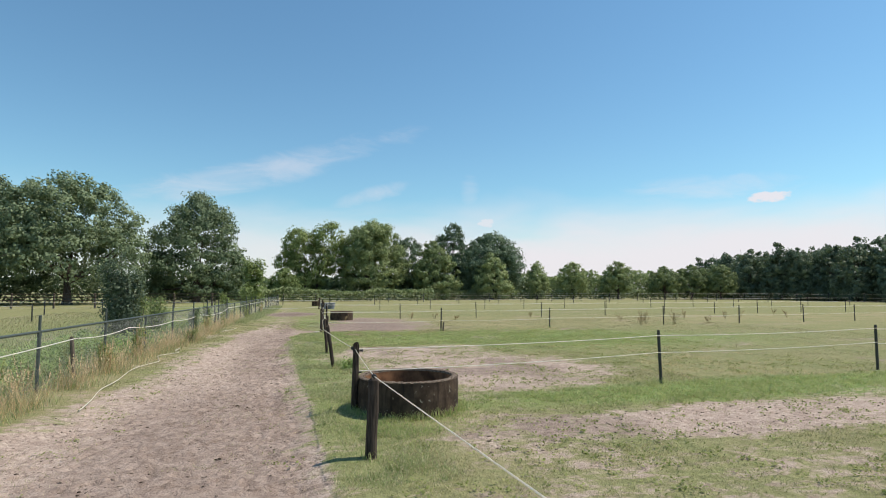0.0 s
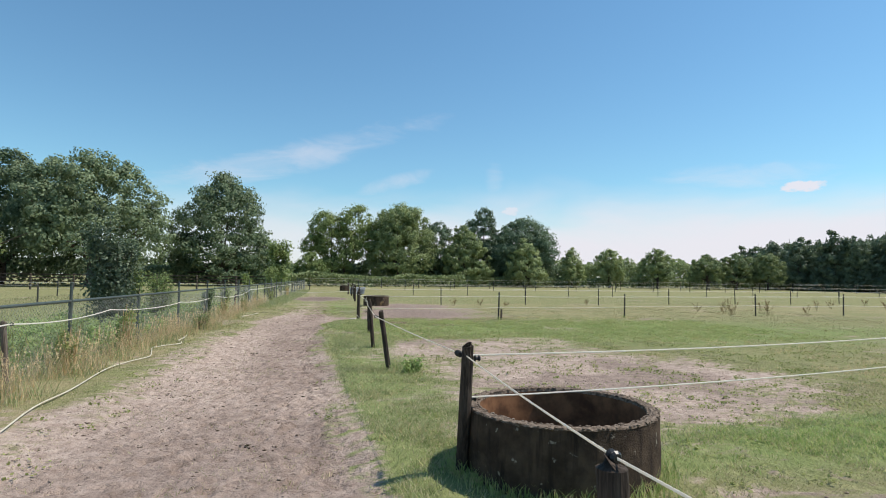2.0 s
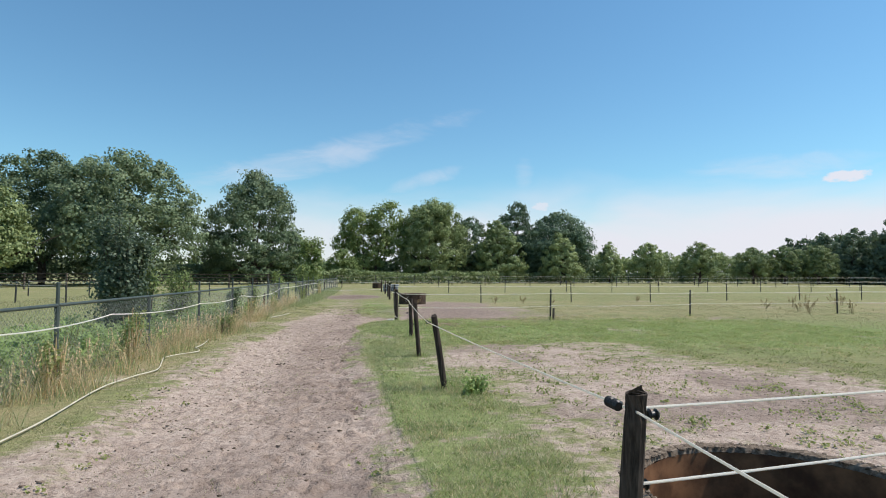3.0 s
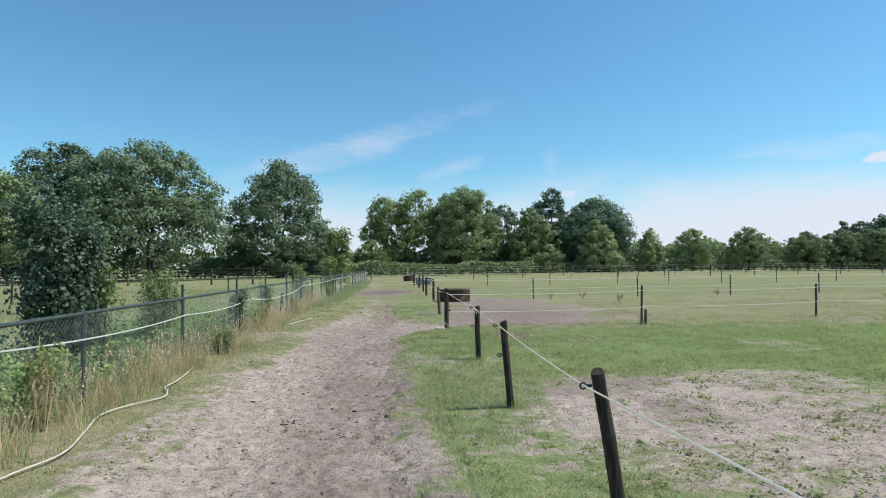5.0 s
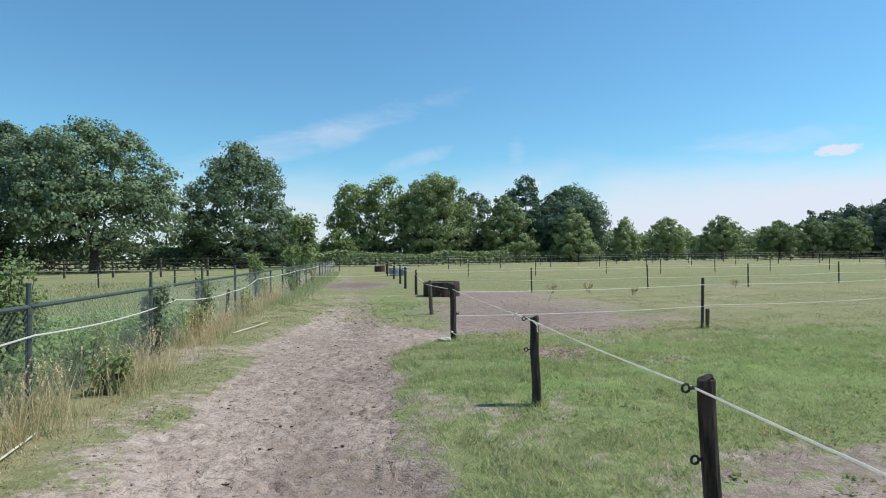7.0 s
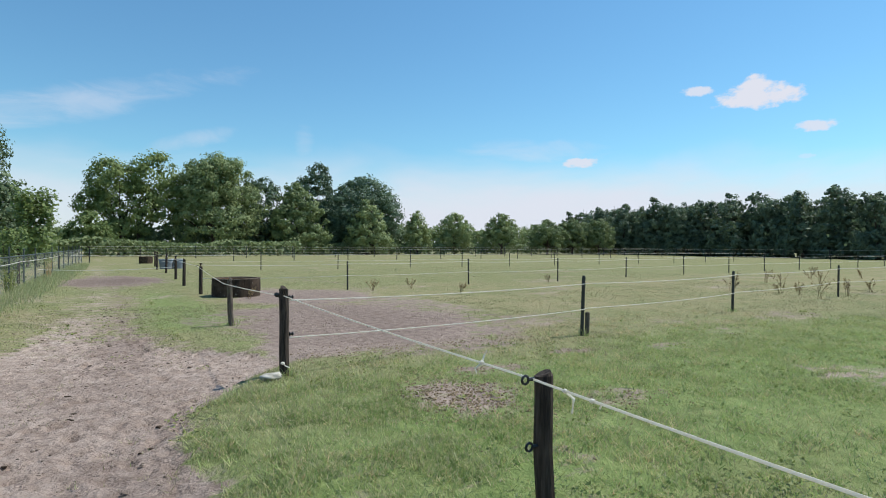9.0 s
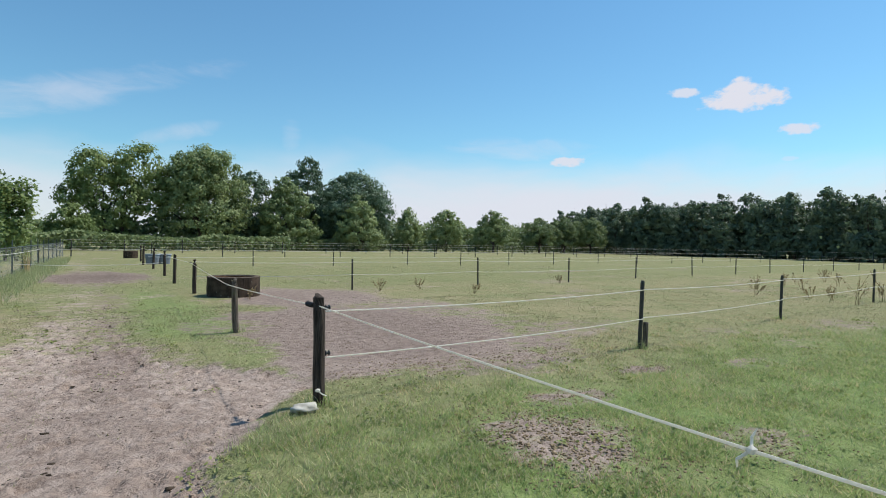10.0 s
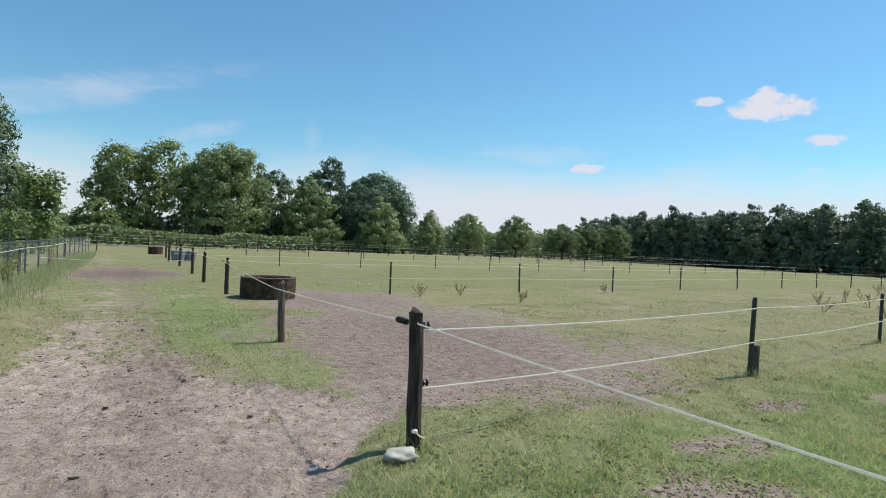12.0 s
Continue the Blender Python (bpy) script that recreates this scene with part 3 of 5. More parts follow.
    cx, cy = np.concatenate([cx, kx]), np.concatenate([cy, ky])
    ok = np.hypot(cx - 2.1, cy - 8.05) > 0.78
    cx, cy = np.repeat(cx[ok], 16), np.repeat(cy[ok], 16)
    spread = RNG.uniform(0.03, 0.10, len(cx) // 16).repeat(16)
    cx, cy = cx + RNG.normal(0, 1, len(cx)) * spread, cy + RNG.normal(0, 1, len(cy)) * spread
    lift = ground_z(cx, cy) + RNG.uniform(0.006, 0.035, len(cx))
    v, f = leaf_cards(np.stack([cx, cy, lift], 1), 0.030, RNG, np.tile((0, 0, 1.0), (len(cx), 1)), 0.5)
    tagged(part("low_weeds", fast_mesh("low_weeds", v, f), WEED), "low green weeds dotted over the worn ground", "weeds", kind="stuff")
    # tufts left standing round the ring and the posts
    feet = [(2.1 + 0.73 * math.cos(a), 8.1 + 0.73 * math.sin(a)) for a in np.arange(0, 6.28, 0.16)]
    feet += [(1.29, 5.85), (1.36, 8.12), (1.38, 12.62), (1.375, 15.34), (1.49, 18.06), (1.475, 22.03), (1.785, 26.45), (6.85, 8.96), (6.31, 22.6), (11.5, 23.3)]
    fx, fy = (np.repeat([p[k] for p in feet], 70) for k in (0, 1))
    fx, fy = fx + RNG.normal(0, 0.06, len(fx)), fy + RNG.normal(0, 0.06, len(fy))
    ok = np.hypot(fx - 2.1, fy - 8.1) > 0.705
    blades("grass_tufts", fx[ok], fy[ok], 0.11, 0.007, LUSH, "longer green tufts round the concrete ring and posts", "grass", 0.8, True)
    # long growth at the foot of the wire fence
    edge = lambda y: np.interp(y, [5, 9, 12, 14, 17.6, 19, 26, 34], [0.6, 0.62, 0.66, 0.6, 0.55, 0.85, 0.5, 0.28])
    near = lambda lo, k: lambda x, y: step(x - fence_x(y), lo, lo + 0.25) * (1 - step(x - fence_x(y), edge(y) * k - 0.25, edge(y) * k)) * step(fbm(x, y, 1.1, 53), 0.32, 0.52)
    x, y = scatter(-4.4, -1.6, 5, 34, 560, near(-0.15, 1.0))
    blades("dry_grass", x, y, 0.44, 0.0055, STRAW, "long dry straw-coloured grass along the wire fence", "grass", 1.0, True)
    # pale feathery seed heads over the straw
    hx, hy = scatter(-4.2, -1.7, 5, 34, 80, near(-0.15, 1.0))
    hx, hy = np.repeat(hx, 9), np.repeat(hy, 9)
    up = np.tile(np.linspace(0, 0.13, 9), len(hx) // 9)
    tall = np.repeat(RNG.uniform(0.18, 0.5, len(hx) // 9), 9)
    tilt = np.repeat(RNG.normal(0, 0.35, (len(hx) // 9, 2)), 9, 0)
    hx, hy = hx + tilt[:, 0] * (tall + up) * 0.6, hy + tilt[:, 1] * (tall + up) * 0.6
    v, f = leaf_cards(np.stack([hx, hy, ground_z(hx, hy) + tall + up], 1), 0.024, RNG, np.tile((0.6, -0.5, 0.5), (len(hx), 1)), 0.8)
    tagged(part("seed_heads", fast_mesh("seed_heads", v, f), STRAW), "pale feathery seed heads of the dry fence grass", "grass", kind="stuff")
    x, y = scatter(-4.4, -1.6, 5, 34, 320, near(-0.7, 1.15))
    blades("tall_grass", x, y, 0.22, 0.008, TALL, "green grass among the straw along the wire fence", "grass", 1.0, True)
    # leafy nettles crowding the far side of the wire
    nx, ny = scatter(-6.5, -2.6, 5, 24, 22, lambda x, y: step(fence_x(y) - x, -0.12, 0.2) * (1 - step(fence_x(y) - x, 1.2, 2.4)) * step(fbm(x, y, 0.8, 47), 0.3, 0.5))
    nx, ny = np.repeat(nx, 60), np.repeat(ny, 60)
    rise = np.repeat(RNG.uniform(0.28, 0.62, len(nx) // 60), 60) * RNG.random(len(nx)) ** 0.6
    nx, ny = nx + RNG.normal(0, 0.07, len(nx)), ny + RNG.normal(0, 0.07, len(ny))
    v, f = leaf_cards(np.stack([nx, ny, ground_z(nx, ny) + rise], 1), 0.055, RNG, np.tile((0.35, -0.3, 0.8), (len(nx), 1)), 0.6)
    tagged(part("nettles", fast_mesh("nettles", v, f), NETTLE), "dense bright-green nettles behind the wire fence", "weeds", kind="stuff")
    over = lambda x, y: step(fence_x(y) - x, -0.1, 0.3) * step(fbm(x, y, 0.7, 59), 0.2, 0.5) * (1 - step(-x + 2 * fbm(x, y, 0.5, 57), 5.5, 8.5)) * (1 - step(y, 24, 30)) * step(y, 6, 8)
    x, y = scatter(-8, -3, 6, 30, 330, over)
    blades("tall_grass", x, y, 0.29, 0.011, TALL, "tall green growth behind the wire fence", "grass", 0.6, True)
    x, y = scatter(-16, -6, 8, 48, 60, lambda x, y: 0.8 + 0 * x)
    blades("tall_grass", x, y, 0.13, 0.02, TURF, "rough pasture beyond the wire fence", "grass", 0.7)
    x, y = scatter(-2.4, -0.9, 30, 60, 260, lambda x, y: 1 - step(x - fence_x(y), 0.5, 1.3))
    blades("tall_grass", x, y, 0.2, 0.014, TALL, "green verge along the far end of the wire fence", "grass", 0.7)


build_grass()


# ---- trees ----
def crown_points(lobes, clumps, leaves, clump_r, rnd):
    """Leaf places in clumps over the lobes (centre x, y, z, radius x, y, z), and the way out of the crown there."""
    lobes = np.array(lobes, float)
    share = lobes[:, 3] * lobes[:, 5]
    pick = rnd.choice(len(lobes), clumps, p=share / share.sum())
    d = rnd.normal(size=(clumps, 3))
    d /= np.linalg.norm(d, axis=1)[:, None]
    d[:, 2] = np.where(d[:, 2] < -0.75, -d[:, 2], d[:, 2])
    r = np.where(rnd.random(clumps) < 0.75, rnd.uniform(0.84, 1.03, clumps), rnd.uniform(0.35, 0.84, clumps))
    centre = lobes[pick, :3] + d * lobes[pick, 3:] * r[:, None]
    cr = clump_r * rnd.uniform(0.6, 1.4, clumps)
    off = rnd.normal(size=(clumps, leaves, 3))
    off *= 0.85 * rnd.random((clumps, leaves, 1)) ** 0.4 / np.linalg.norm(off, axis=2)[:, :, None]
    off[:, :, 2] *= 0.7
    pts = centre[:, None, :] + off * cr[:, None, None]
    out = d[:, None, :] * 0.6 + off * 1.5 + np.array((0, 0, 0.25))
    return pts.reshape(-1, 3), out.reshape(-1, 3)


def tree_at(name, label, lobes, trunk_h, trunk_r, mat, clumps, leaves, clump_r, leaf, seed, at, category="tree", group="", stems=1):
    """A tree with tapered trunk and limbs, and a crown of leaf sprays in uneven clumps. lobes are given from the foot."""
    rnd = np.random.default_rng(seed)
    root = thing(name, at, label, category, group)
    base = Vector(at)
    trunk = Shape()
    lob = np.array(lobes, float)
    for s in range(stems):
        foot = base + Vector((rnd.uniform(-1, 1), rnd.uniform(-1, 1), 0)) * (0.0 if stems == 1 else trunk_r * 4)
        mid = foot + Vector((rnd.uniform(-0.2, 0.2), rnd.uniform(-0.2, 0.2), trunk_h))
        top = base + Vector(lob[:, :3].mean(0))
        trunk.tube([foot - Vector((0, 0, 0.2)), foot.lerp(mid, 0.15), mid, mid.lerp(top, 0.6)], [trunk_r * 1.5, trunk_r, trunk_r * 0.8, trunk_r * 0.25], 8, wobble=0.06)
        for _ in range(9 if stems == 1 else 3):
            l = lob[rnd.integers(len(lob))]
            end = base + Vector(l[:3]) + Vector(rnd.normal(size=3)) * Vector(l[3:]).length * 0.32
            start = foot.lerp(mid, rnd.uniform(0.55, 1.0))
            bend = start.lerp(end, 0.5) + Vector((0, 0, -0.06 * (end - start).length))
            trunk.tube([start, bend, end], [trunk_r * 0.45, trunk_r * 0.28, trunk_r * 0.06], 5)
    part("trunk", trunk, BARK, root)
    pts, out = crown_points(lobes, clumps, leaves, clump_r, rnd)
    keep = pts[:, 2] > 0.05
    v, f = leaf_cards(pts[keep] + np.array(at), leaf, rnd, out[keep], 0.5)
    part("crown", fast_mesh("crown", v, f), mat, root)
    return root


def round_lobes(h, low, w, rnd, count=7):
    """Lobes that make one uneven broad crown, h high from low, w wide."""
    ch = h - low
    out = [(0, 0, low + ch * 0.50, w * 0.42, w * 0.42, ch * 0.47), (0, 0, low + ch * 0.28, w * 0.46, w * 0.46, ch * 0.27)]
    for i in range(count):
        a = 2 * math.pi * i / count + rnd.uniform(-0.4, 0.4)
        k = rnd.uniform(0.18, 0.30)
        zz = rnd.uniform(0.22, 0.66)
        reach = w * (0.33 if zz < 0.5 else 0.22)
        out.append((math.cos(a) * reach, math.sin(a) * reach, low + ch * zz, w * k * 0.75, w * k * 0.75, ch * k))
    out.append((rnd.uniform(-0.05, 0.05) * w, 0, low + ch * 0.80, w * 0.17, w * 0.17, ch * 0.19))
    return out


def cone_lobes(h, low, w, rnd):
    ch = h - low
    out = []
    for k, r in ((0.12, 0.45), (0.28, 0.49), (0.46, 0.46), (0.63, 0.39), (0.78, 0.29), (0.89, 0.17)):
        out.append((rnd.uniform(-0.04, 0.04) * w, rnd.uniform(-0.04, 0.04) * w, low + ch * k, w * r, w * r, ch * 0.16))
    return out


def build_trees():
    r = random.Random(4)
    big = dict(clumps=640, leaves=58, clump_r=1.15, leaf=0.31)
    oak = "large broad oak in full dark-green leaf at the field edge"
    tree_at("oak_tree", oak, round_lobes(15.8, 0.9, 18.5, r, 9), 3.5, 0.5, OAK, seed=1, at=(-26.0, 76, 0), group="oaks by the field", **big)
    tree_at("oak_tree", oak, round_lobes(16.2, 1.2, 18, r, 8), 3.2, 0.45, OAK, seed=2, at=(-37.0, 80, 0), group="oaks by the field", **big)
    tree_at("oak_tree", oak, round_lobes(11.5, 1.2, 12, r, 7), 2.6, 0.4, OAK_PALE, seed=3, at=(-37.5, 66, 0), group="oaks by the field", **big)
    tree_at("oak_tree", oak, round_lobes(13.5, 1.5, 15, r, 8), 3.2, 0.45, OAK, seed=4, at=(-52, 78, 0), group="oaks by the field", **big)
    tree_at("oak_tree", oak, round_lobes(12.5, 1.5, 15, r, 8), 3.2, 0.45, OAK, seed=5, at=(-66, 76, 0), group="oaks by the field", **big)
    tree_at("oak_tree", "tall pointed oak standing alone by the lane", cone_lobes(14.9, 0.7, 14.8, r) + [(-4.8, 0, 4.4, 2.2, 2.2, 2.6), (4.6, 0, 4.4, 2.3, 2.3, 2.8)],
            3.2, 0.45, OAK, seed=6, at=(-13.3, 85.7, 0), group="oaks by the field", **big)
    # the group across the end of the track
    tree_at("ash_tree", "open airy ash with several stems and pale leaves", [(-2.3, 0, 9.4, 2.7, 2.6, 2.9), (2.6, 0, 10.9, 2.8, 2.6, 2.9), (-4.0, 0, 6.4, 2.2, 2.2, 2.0), (0.4, 0, 6.4, 3.6, 3.0, 3.2), (4.4, 0, 6.8, 2.4, 2.3, 3.4), (-0.8, 0, 3.0, 3.2, 2.5, 1.8)],
            4.0, 0.3, SHRUB, 400, 54, 1.05, 0.31, 11, (3.0, 100, 0), stems=4)
    tree_at("linden_tree", "broad rounded linden in yellow-green leaf", round_lobes(14.2, 0.6, 13.6, r, 9), 3.0, 0.4, OAK_PALE, seed=12, at=(13.2, 100, 0), **big)
    tree_at("linden_tree", "linden crown behind its lighter neighbours", round_lobes(11.8, 0.6, 9.0, r, 6), 3.0, 0.3, OAK_DEEP, 280, 46, 0.85, 0.32, 13, (20.4, 103, 0))
    tree_at("hornbeam_tree", "egg-shaped yellow-green hornbeam by the hedge", cone_lobes(9.9, 0.3, 9.6, r), 2.2, 0.3, OAK_PALE, 360, 42, 0.8, 0.34, 14, (24.4, 98, 0))
    tree_at("oak_tree", "slender dark oak behind the hornbeams", cone_lobes(13.7, 0.6, 10.5, r), 3.0, 0.35, OAK_DEEP, 340, 46, 0.85, 0.32, 15, (29.4, 104, 0))
    tree_at("oak_tree", "wide dome-shaped dark oak at the field corner", round_lobes(12.7, 0.6, 14.0, r, 9), 3.2, 0.45, OAK_DEEP, seed=16, at=(36.6, 101.5, 0), **big)
    tree_at("hornbeam_tree", "small egg-shaped yellow-green hornbeam", cone_lobes(7.9, 0.2, 7.0, r), 1.8, 0.25, OAK_PALE, 250, 40, 0.7, 0.31, 17, (34.4, 95, 0))
    tree_at("hornbeam_tree", "small pointed light-green hornbeam", cone_lobes(6.6, 0.2, 5.0, r), 1.6, 0.2, OAK_PALE, 180, 38, 0.6, 0.29, 18, (43.6, 96, 0))
    tree_at("willow_bush", "rounded grey-green willow bush at the hedge", round_lobes(5.2, 0.1, 5.6, r, 5), 1.0, 0.2, SHRUB, 180, 38, 0.6, 0.29, 19, (-1.6, 92, 0), "bush")
    # single trees along the far hedge
    for i, (x, y, h, w) in enumerate(((50.8, 95.9, 6.9, 6.2), (58.9, 93.5, 7.2, 6.4), (66.8, 90.5, 6.1, 7.0), (72.2, 90, 6.5, 7.2), (77.5, 88.5, 6.6, 6.4))):
        tree_at("field_maple", "compact round maple in the row along the hedge", round_lobes(h, 0.3, w, r, 6), 1.6, 0.2, OAK_PALE if i < 2 else HEDGE, 230, 38, 0.6, 0.29, 30 + i, (x, y, 0), group="maples along the hedge")
    # the dark wood along the right side
    kinds = []
    for i in range(5):
        kinds.append(tree_at("alder_tree", "slim dark alder in the backlit wood edge", cone_lobes(8.6, 0.0, 6.6, r) + [(0, 0, 1.6, 2.8, 2.8, 1.6), (0.6, 0.5, 8.5, 0.5, 0.5, 0.9), (-1.3, 0.4, 7.6, 0.6, 0.6, 1.0), (1.5, -0.6, 7.2, 0.6, 0.6, 0.9)], 3.0, 0.2, ALDER, 215, 26, 0.75, 0.36, 50 + i,
                             (84.0 + 1.2 * i, 88 - i * 4.2, 0), group="alders of the wood edge"))
    rr = random.Random(9)
    for i in range(54):
        y = 107 - 2.5 * i
        front = i % 2
        x = 82.5 + 0.10 * (y - 45) * (y > 45) + front * 3.4 + rr.uniform(-1.4, 1.4)
        copy = copy_thing(kinds[i % 5], pose(x, y, 0, 0, 0, rr.uniform(0, 360)))
        s = rr.uniform(0.88, 1.14)
        copy.scale = (s, s, s * rr.uniform(0.95, 1.05))


build_trees()


def leafy_bank(name, label, spine, height, depth, mat, per_m, leaf, seed, category, kind="stuff"):
    """A hedge or thicket along a line, of leaf sprays in a solid uneven bank."""
    rnd = np.random.default_rng(seed)
    spine = np.array(spine, float)
    pts = []
    for a, b in zip(spine[:-1], spine[1:]):
        length = np.hypot(*(b - a))
        m = int(length * per_m)
        t = rnd.random(m)
        s = t * length
        h = height * (0.72 + 0.5 * vnoise(s * 0.35, s * 0 + seed, seed)) * rnd.random(m) ** 0.65
        off = rnd.normal(size=m) * depth * 0.4
        p = a + (b - a) * t[:, None]
        nrm = np.array((-(b - a)[1], (b - a)[0])) / max(length, 1e-6)
        pts.append(np.stack([p[:, 0] + nrm[0] * off, p[:, 1] + nrm[1] * off, h + 0.05], 1))
    allp = np.concatenate(pts)
    v, f = leaf_cards(allp, leaf, rnd, np.tile((0.1, -0.45, 0.75), (len(allp), 1)), 0.8)
    return tagged(part(name, fast_mesh(name, v, f), mat), label, category, kind=kind)


leafy_bank("hedge", "clipped green hedge across the end of the track", [(-6, 87), (22, 89)], 1.9, 1.6, HEDGE, 150, 0.4, 1, "hedge")
leafy_bank("hedge", "low pale-green hedge along the far paddock edge", [(22, 96), (60, 96), (84, 90)], 1.7, 1.8, HEDGE, 140, 0.4, 2, "hedge")
leafy_bank("thicket", "mid-green scrub filling the gaps behind the maples", [(40, 114), (96, 108)], 5.4, 3.0, HEDGE, 190, 0.5, 12, "thicket")
# darker oak leaves instead of hedge leaves: shade under the crowns set by colour
leafy_bank("hedge", "hedge under the oaks, its leaf colour darkened for the shade there", [(-80, 82), (-44, 84), (-6, 90)], 3.3, 2.4, OAK, 200, 0.45, 3, "hedge")
leafy_bank("undergrowth", "dark undergrowth beneath the trees at the track's end", [(-2, 103), (46, 103)], 4.2, 3.0, OAK, 190, 0.5, 4, "thicket")
leafy_bank("undergrowth", "deep dark undergrowth along the wood edge", [(94, 112), (86, 60), (83, 45), (83, -30)], 4.6, 4.0, ALDER, 210, 0.55, 5, "thicket")
leafy_bank("undergrowth", "dense dark wood behind the alders", [(101, 112), (93, 60), (90, 45), (90, -30)], 7.4, 4.0, ALDER, 170, 0.75, 6, "thicket")
leafy_bank("maize_field", "tall green maize standing beyond the hedge", [(-32, 112), (-3, 112)], 2.6, 5.0, MAIZE, 130, 0.55, 7, "crop")
leafy_bank("far_woods", "hazy line of far woods on the horizon", [(-420, 330), (-120, 390), (60, 330), (170, 250), (330, 160)], 9.5, 8, HEDGE, 26, 2.2, 8, "woods")


# ---- fences ----
def wood_post(parent, x, y, top, r=0.052, mat=POST, lean=(0.0, 0.0), seed=0, name="post", label=""):
    """A round worn post with a chipped sawn top."""
    rnd = random.Random(seed)
    z0 = gz(x, y) - 0.25
    tx, ty = x + lean[0], y + lean[1]
    s = Shape()
    pts, rad = [], []
    for k in (0.0, 0.22, 0.45, 0.7, 0.9, 0.993, 1.0):
        wob = 0.006
        pts.append((x + (tx - x) * k + rnd.uniform(-wob, wob), y + (ty - y) * k + rnd.uniform(-wob, wob), z0 + (top - z0) * k))
        rad.append(r * (1.06 - 0.08 * k) * (0.93 if k == 1.0 else 1.0))
    random.seed(seed)
    s.tube(pts, rad, 12, wobble=0.045)
    return part(name, s, mat, parent, label)


def flat_post(parent, x, y, top, w=0.05, lean=(0.0, 0.0), mat=FIELD_POST, name="post"):
    """A slim square field post with a bevelled top."""
    z0 = gz(x, y) - 0.2
    s = Shape()
    pts = [(x + lean[0] * k, y + lean[1] * k, z0 + (top - z0) * k) for k in (0, 0.5, 0.97, 1.0)]
    s.tube(pts, [w * 0.66, w * 0.66, w * 0.66, w * 0.5], 8, wobble=0.02)
    return part(name, s, mat, parent)


def tape(parent, a, b, sag=0.03, r=0.0058, name="tape", mat=TAPE, flat=0.35):
    """A slightly slack woven tape between two places."""
    a, b = Vector(a), Vector(b)
    m = 10
    pts = [a.lerp(b, i / m) - Vector((0, 0, 4 * sag * (i / m) * (1 - i / m))) for i in range(m + 1)]
    return part(name, Shape().tube(pts, r, 6, flat), mat, parent)


def spool(parent, at, along, beads=1):
    """Black insulator spools strung in the line beside a post."""
    at, along = Vector(at), Vector(along).normalized()
    s = Shape()
    for i in range(beads):
        c = at + along * (0.055 * i)
        s.tube([c - along * 0.024, c - along * 0.014, c - along * 0.008, c + along * 0.008, c + along * 0.014, c + along * 0.024],
               [0.016, 0.024, 0.013, 0.013, 0.024, 0.016], 10)
    part("insulator", s, BLACK, parent, "black plastic insulator")


def ring_insulator(parent, at, out):
    at, out = Vector(at), Vector(out).normalized()
    s = Shape()
    s.tube([at, at + out * 0.035], 0.008, 6)
    c = at + out * 0.05
    pts = [c + out * (0.018 * math.cos(a)) + Vector((0, 0, 0.018 * math.sin(a))) for a in [i * math.pi / 4 for i in range(9)]]
    s.tube(pts, 0.006, 5, caps=False)
    part("insulator", s, BLACK, parent, "black plastic insulator")


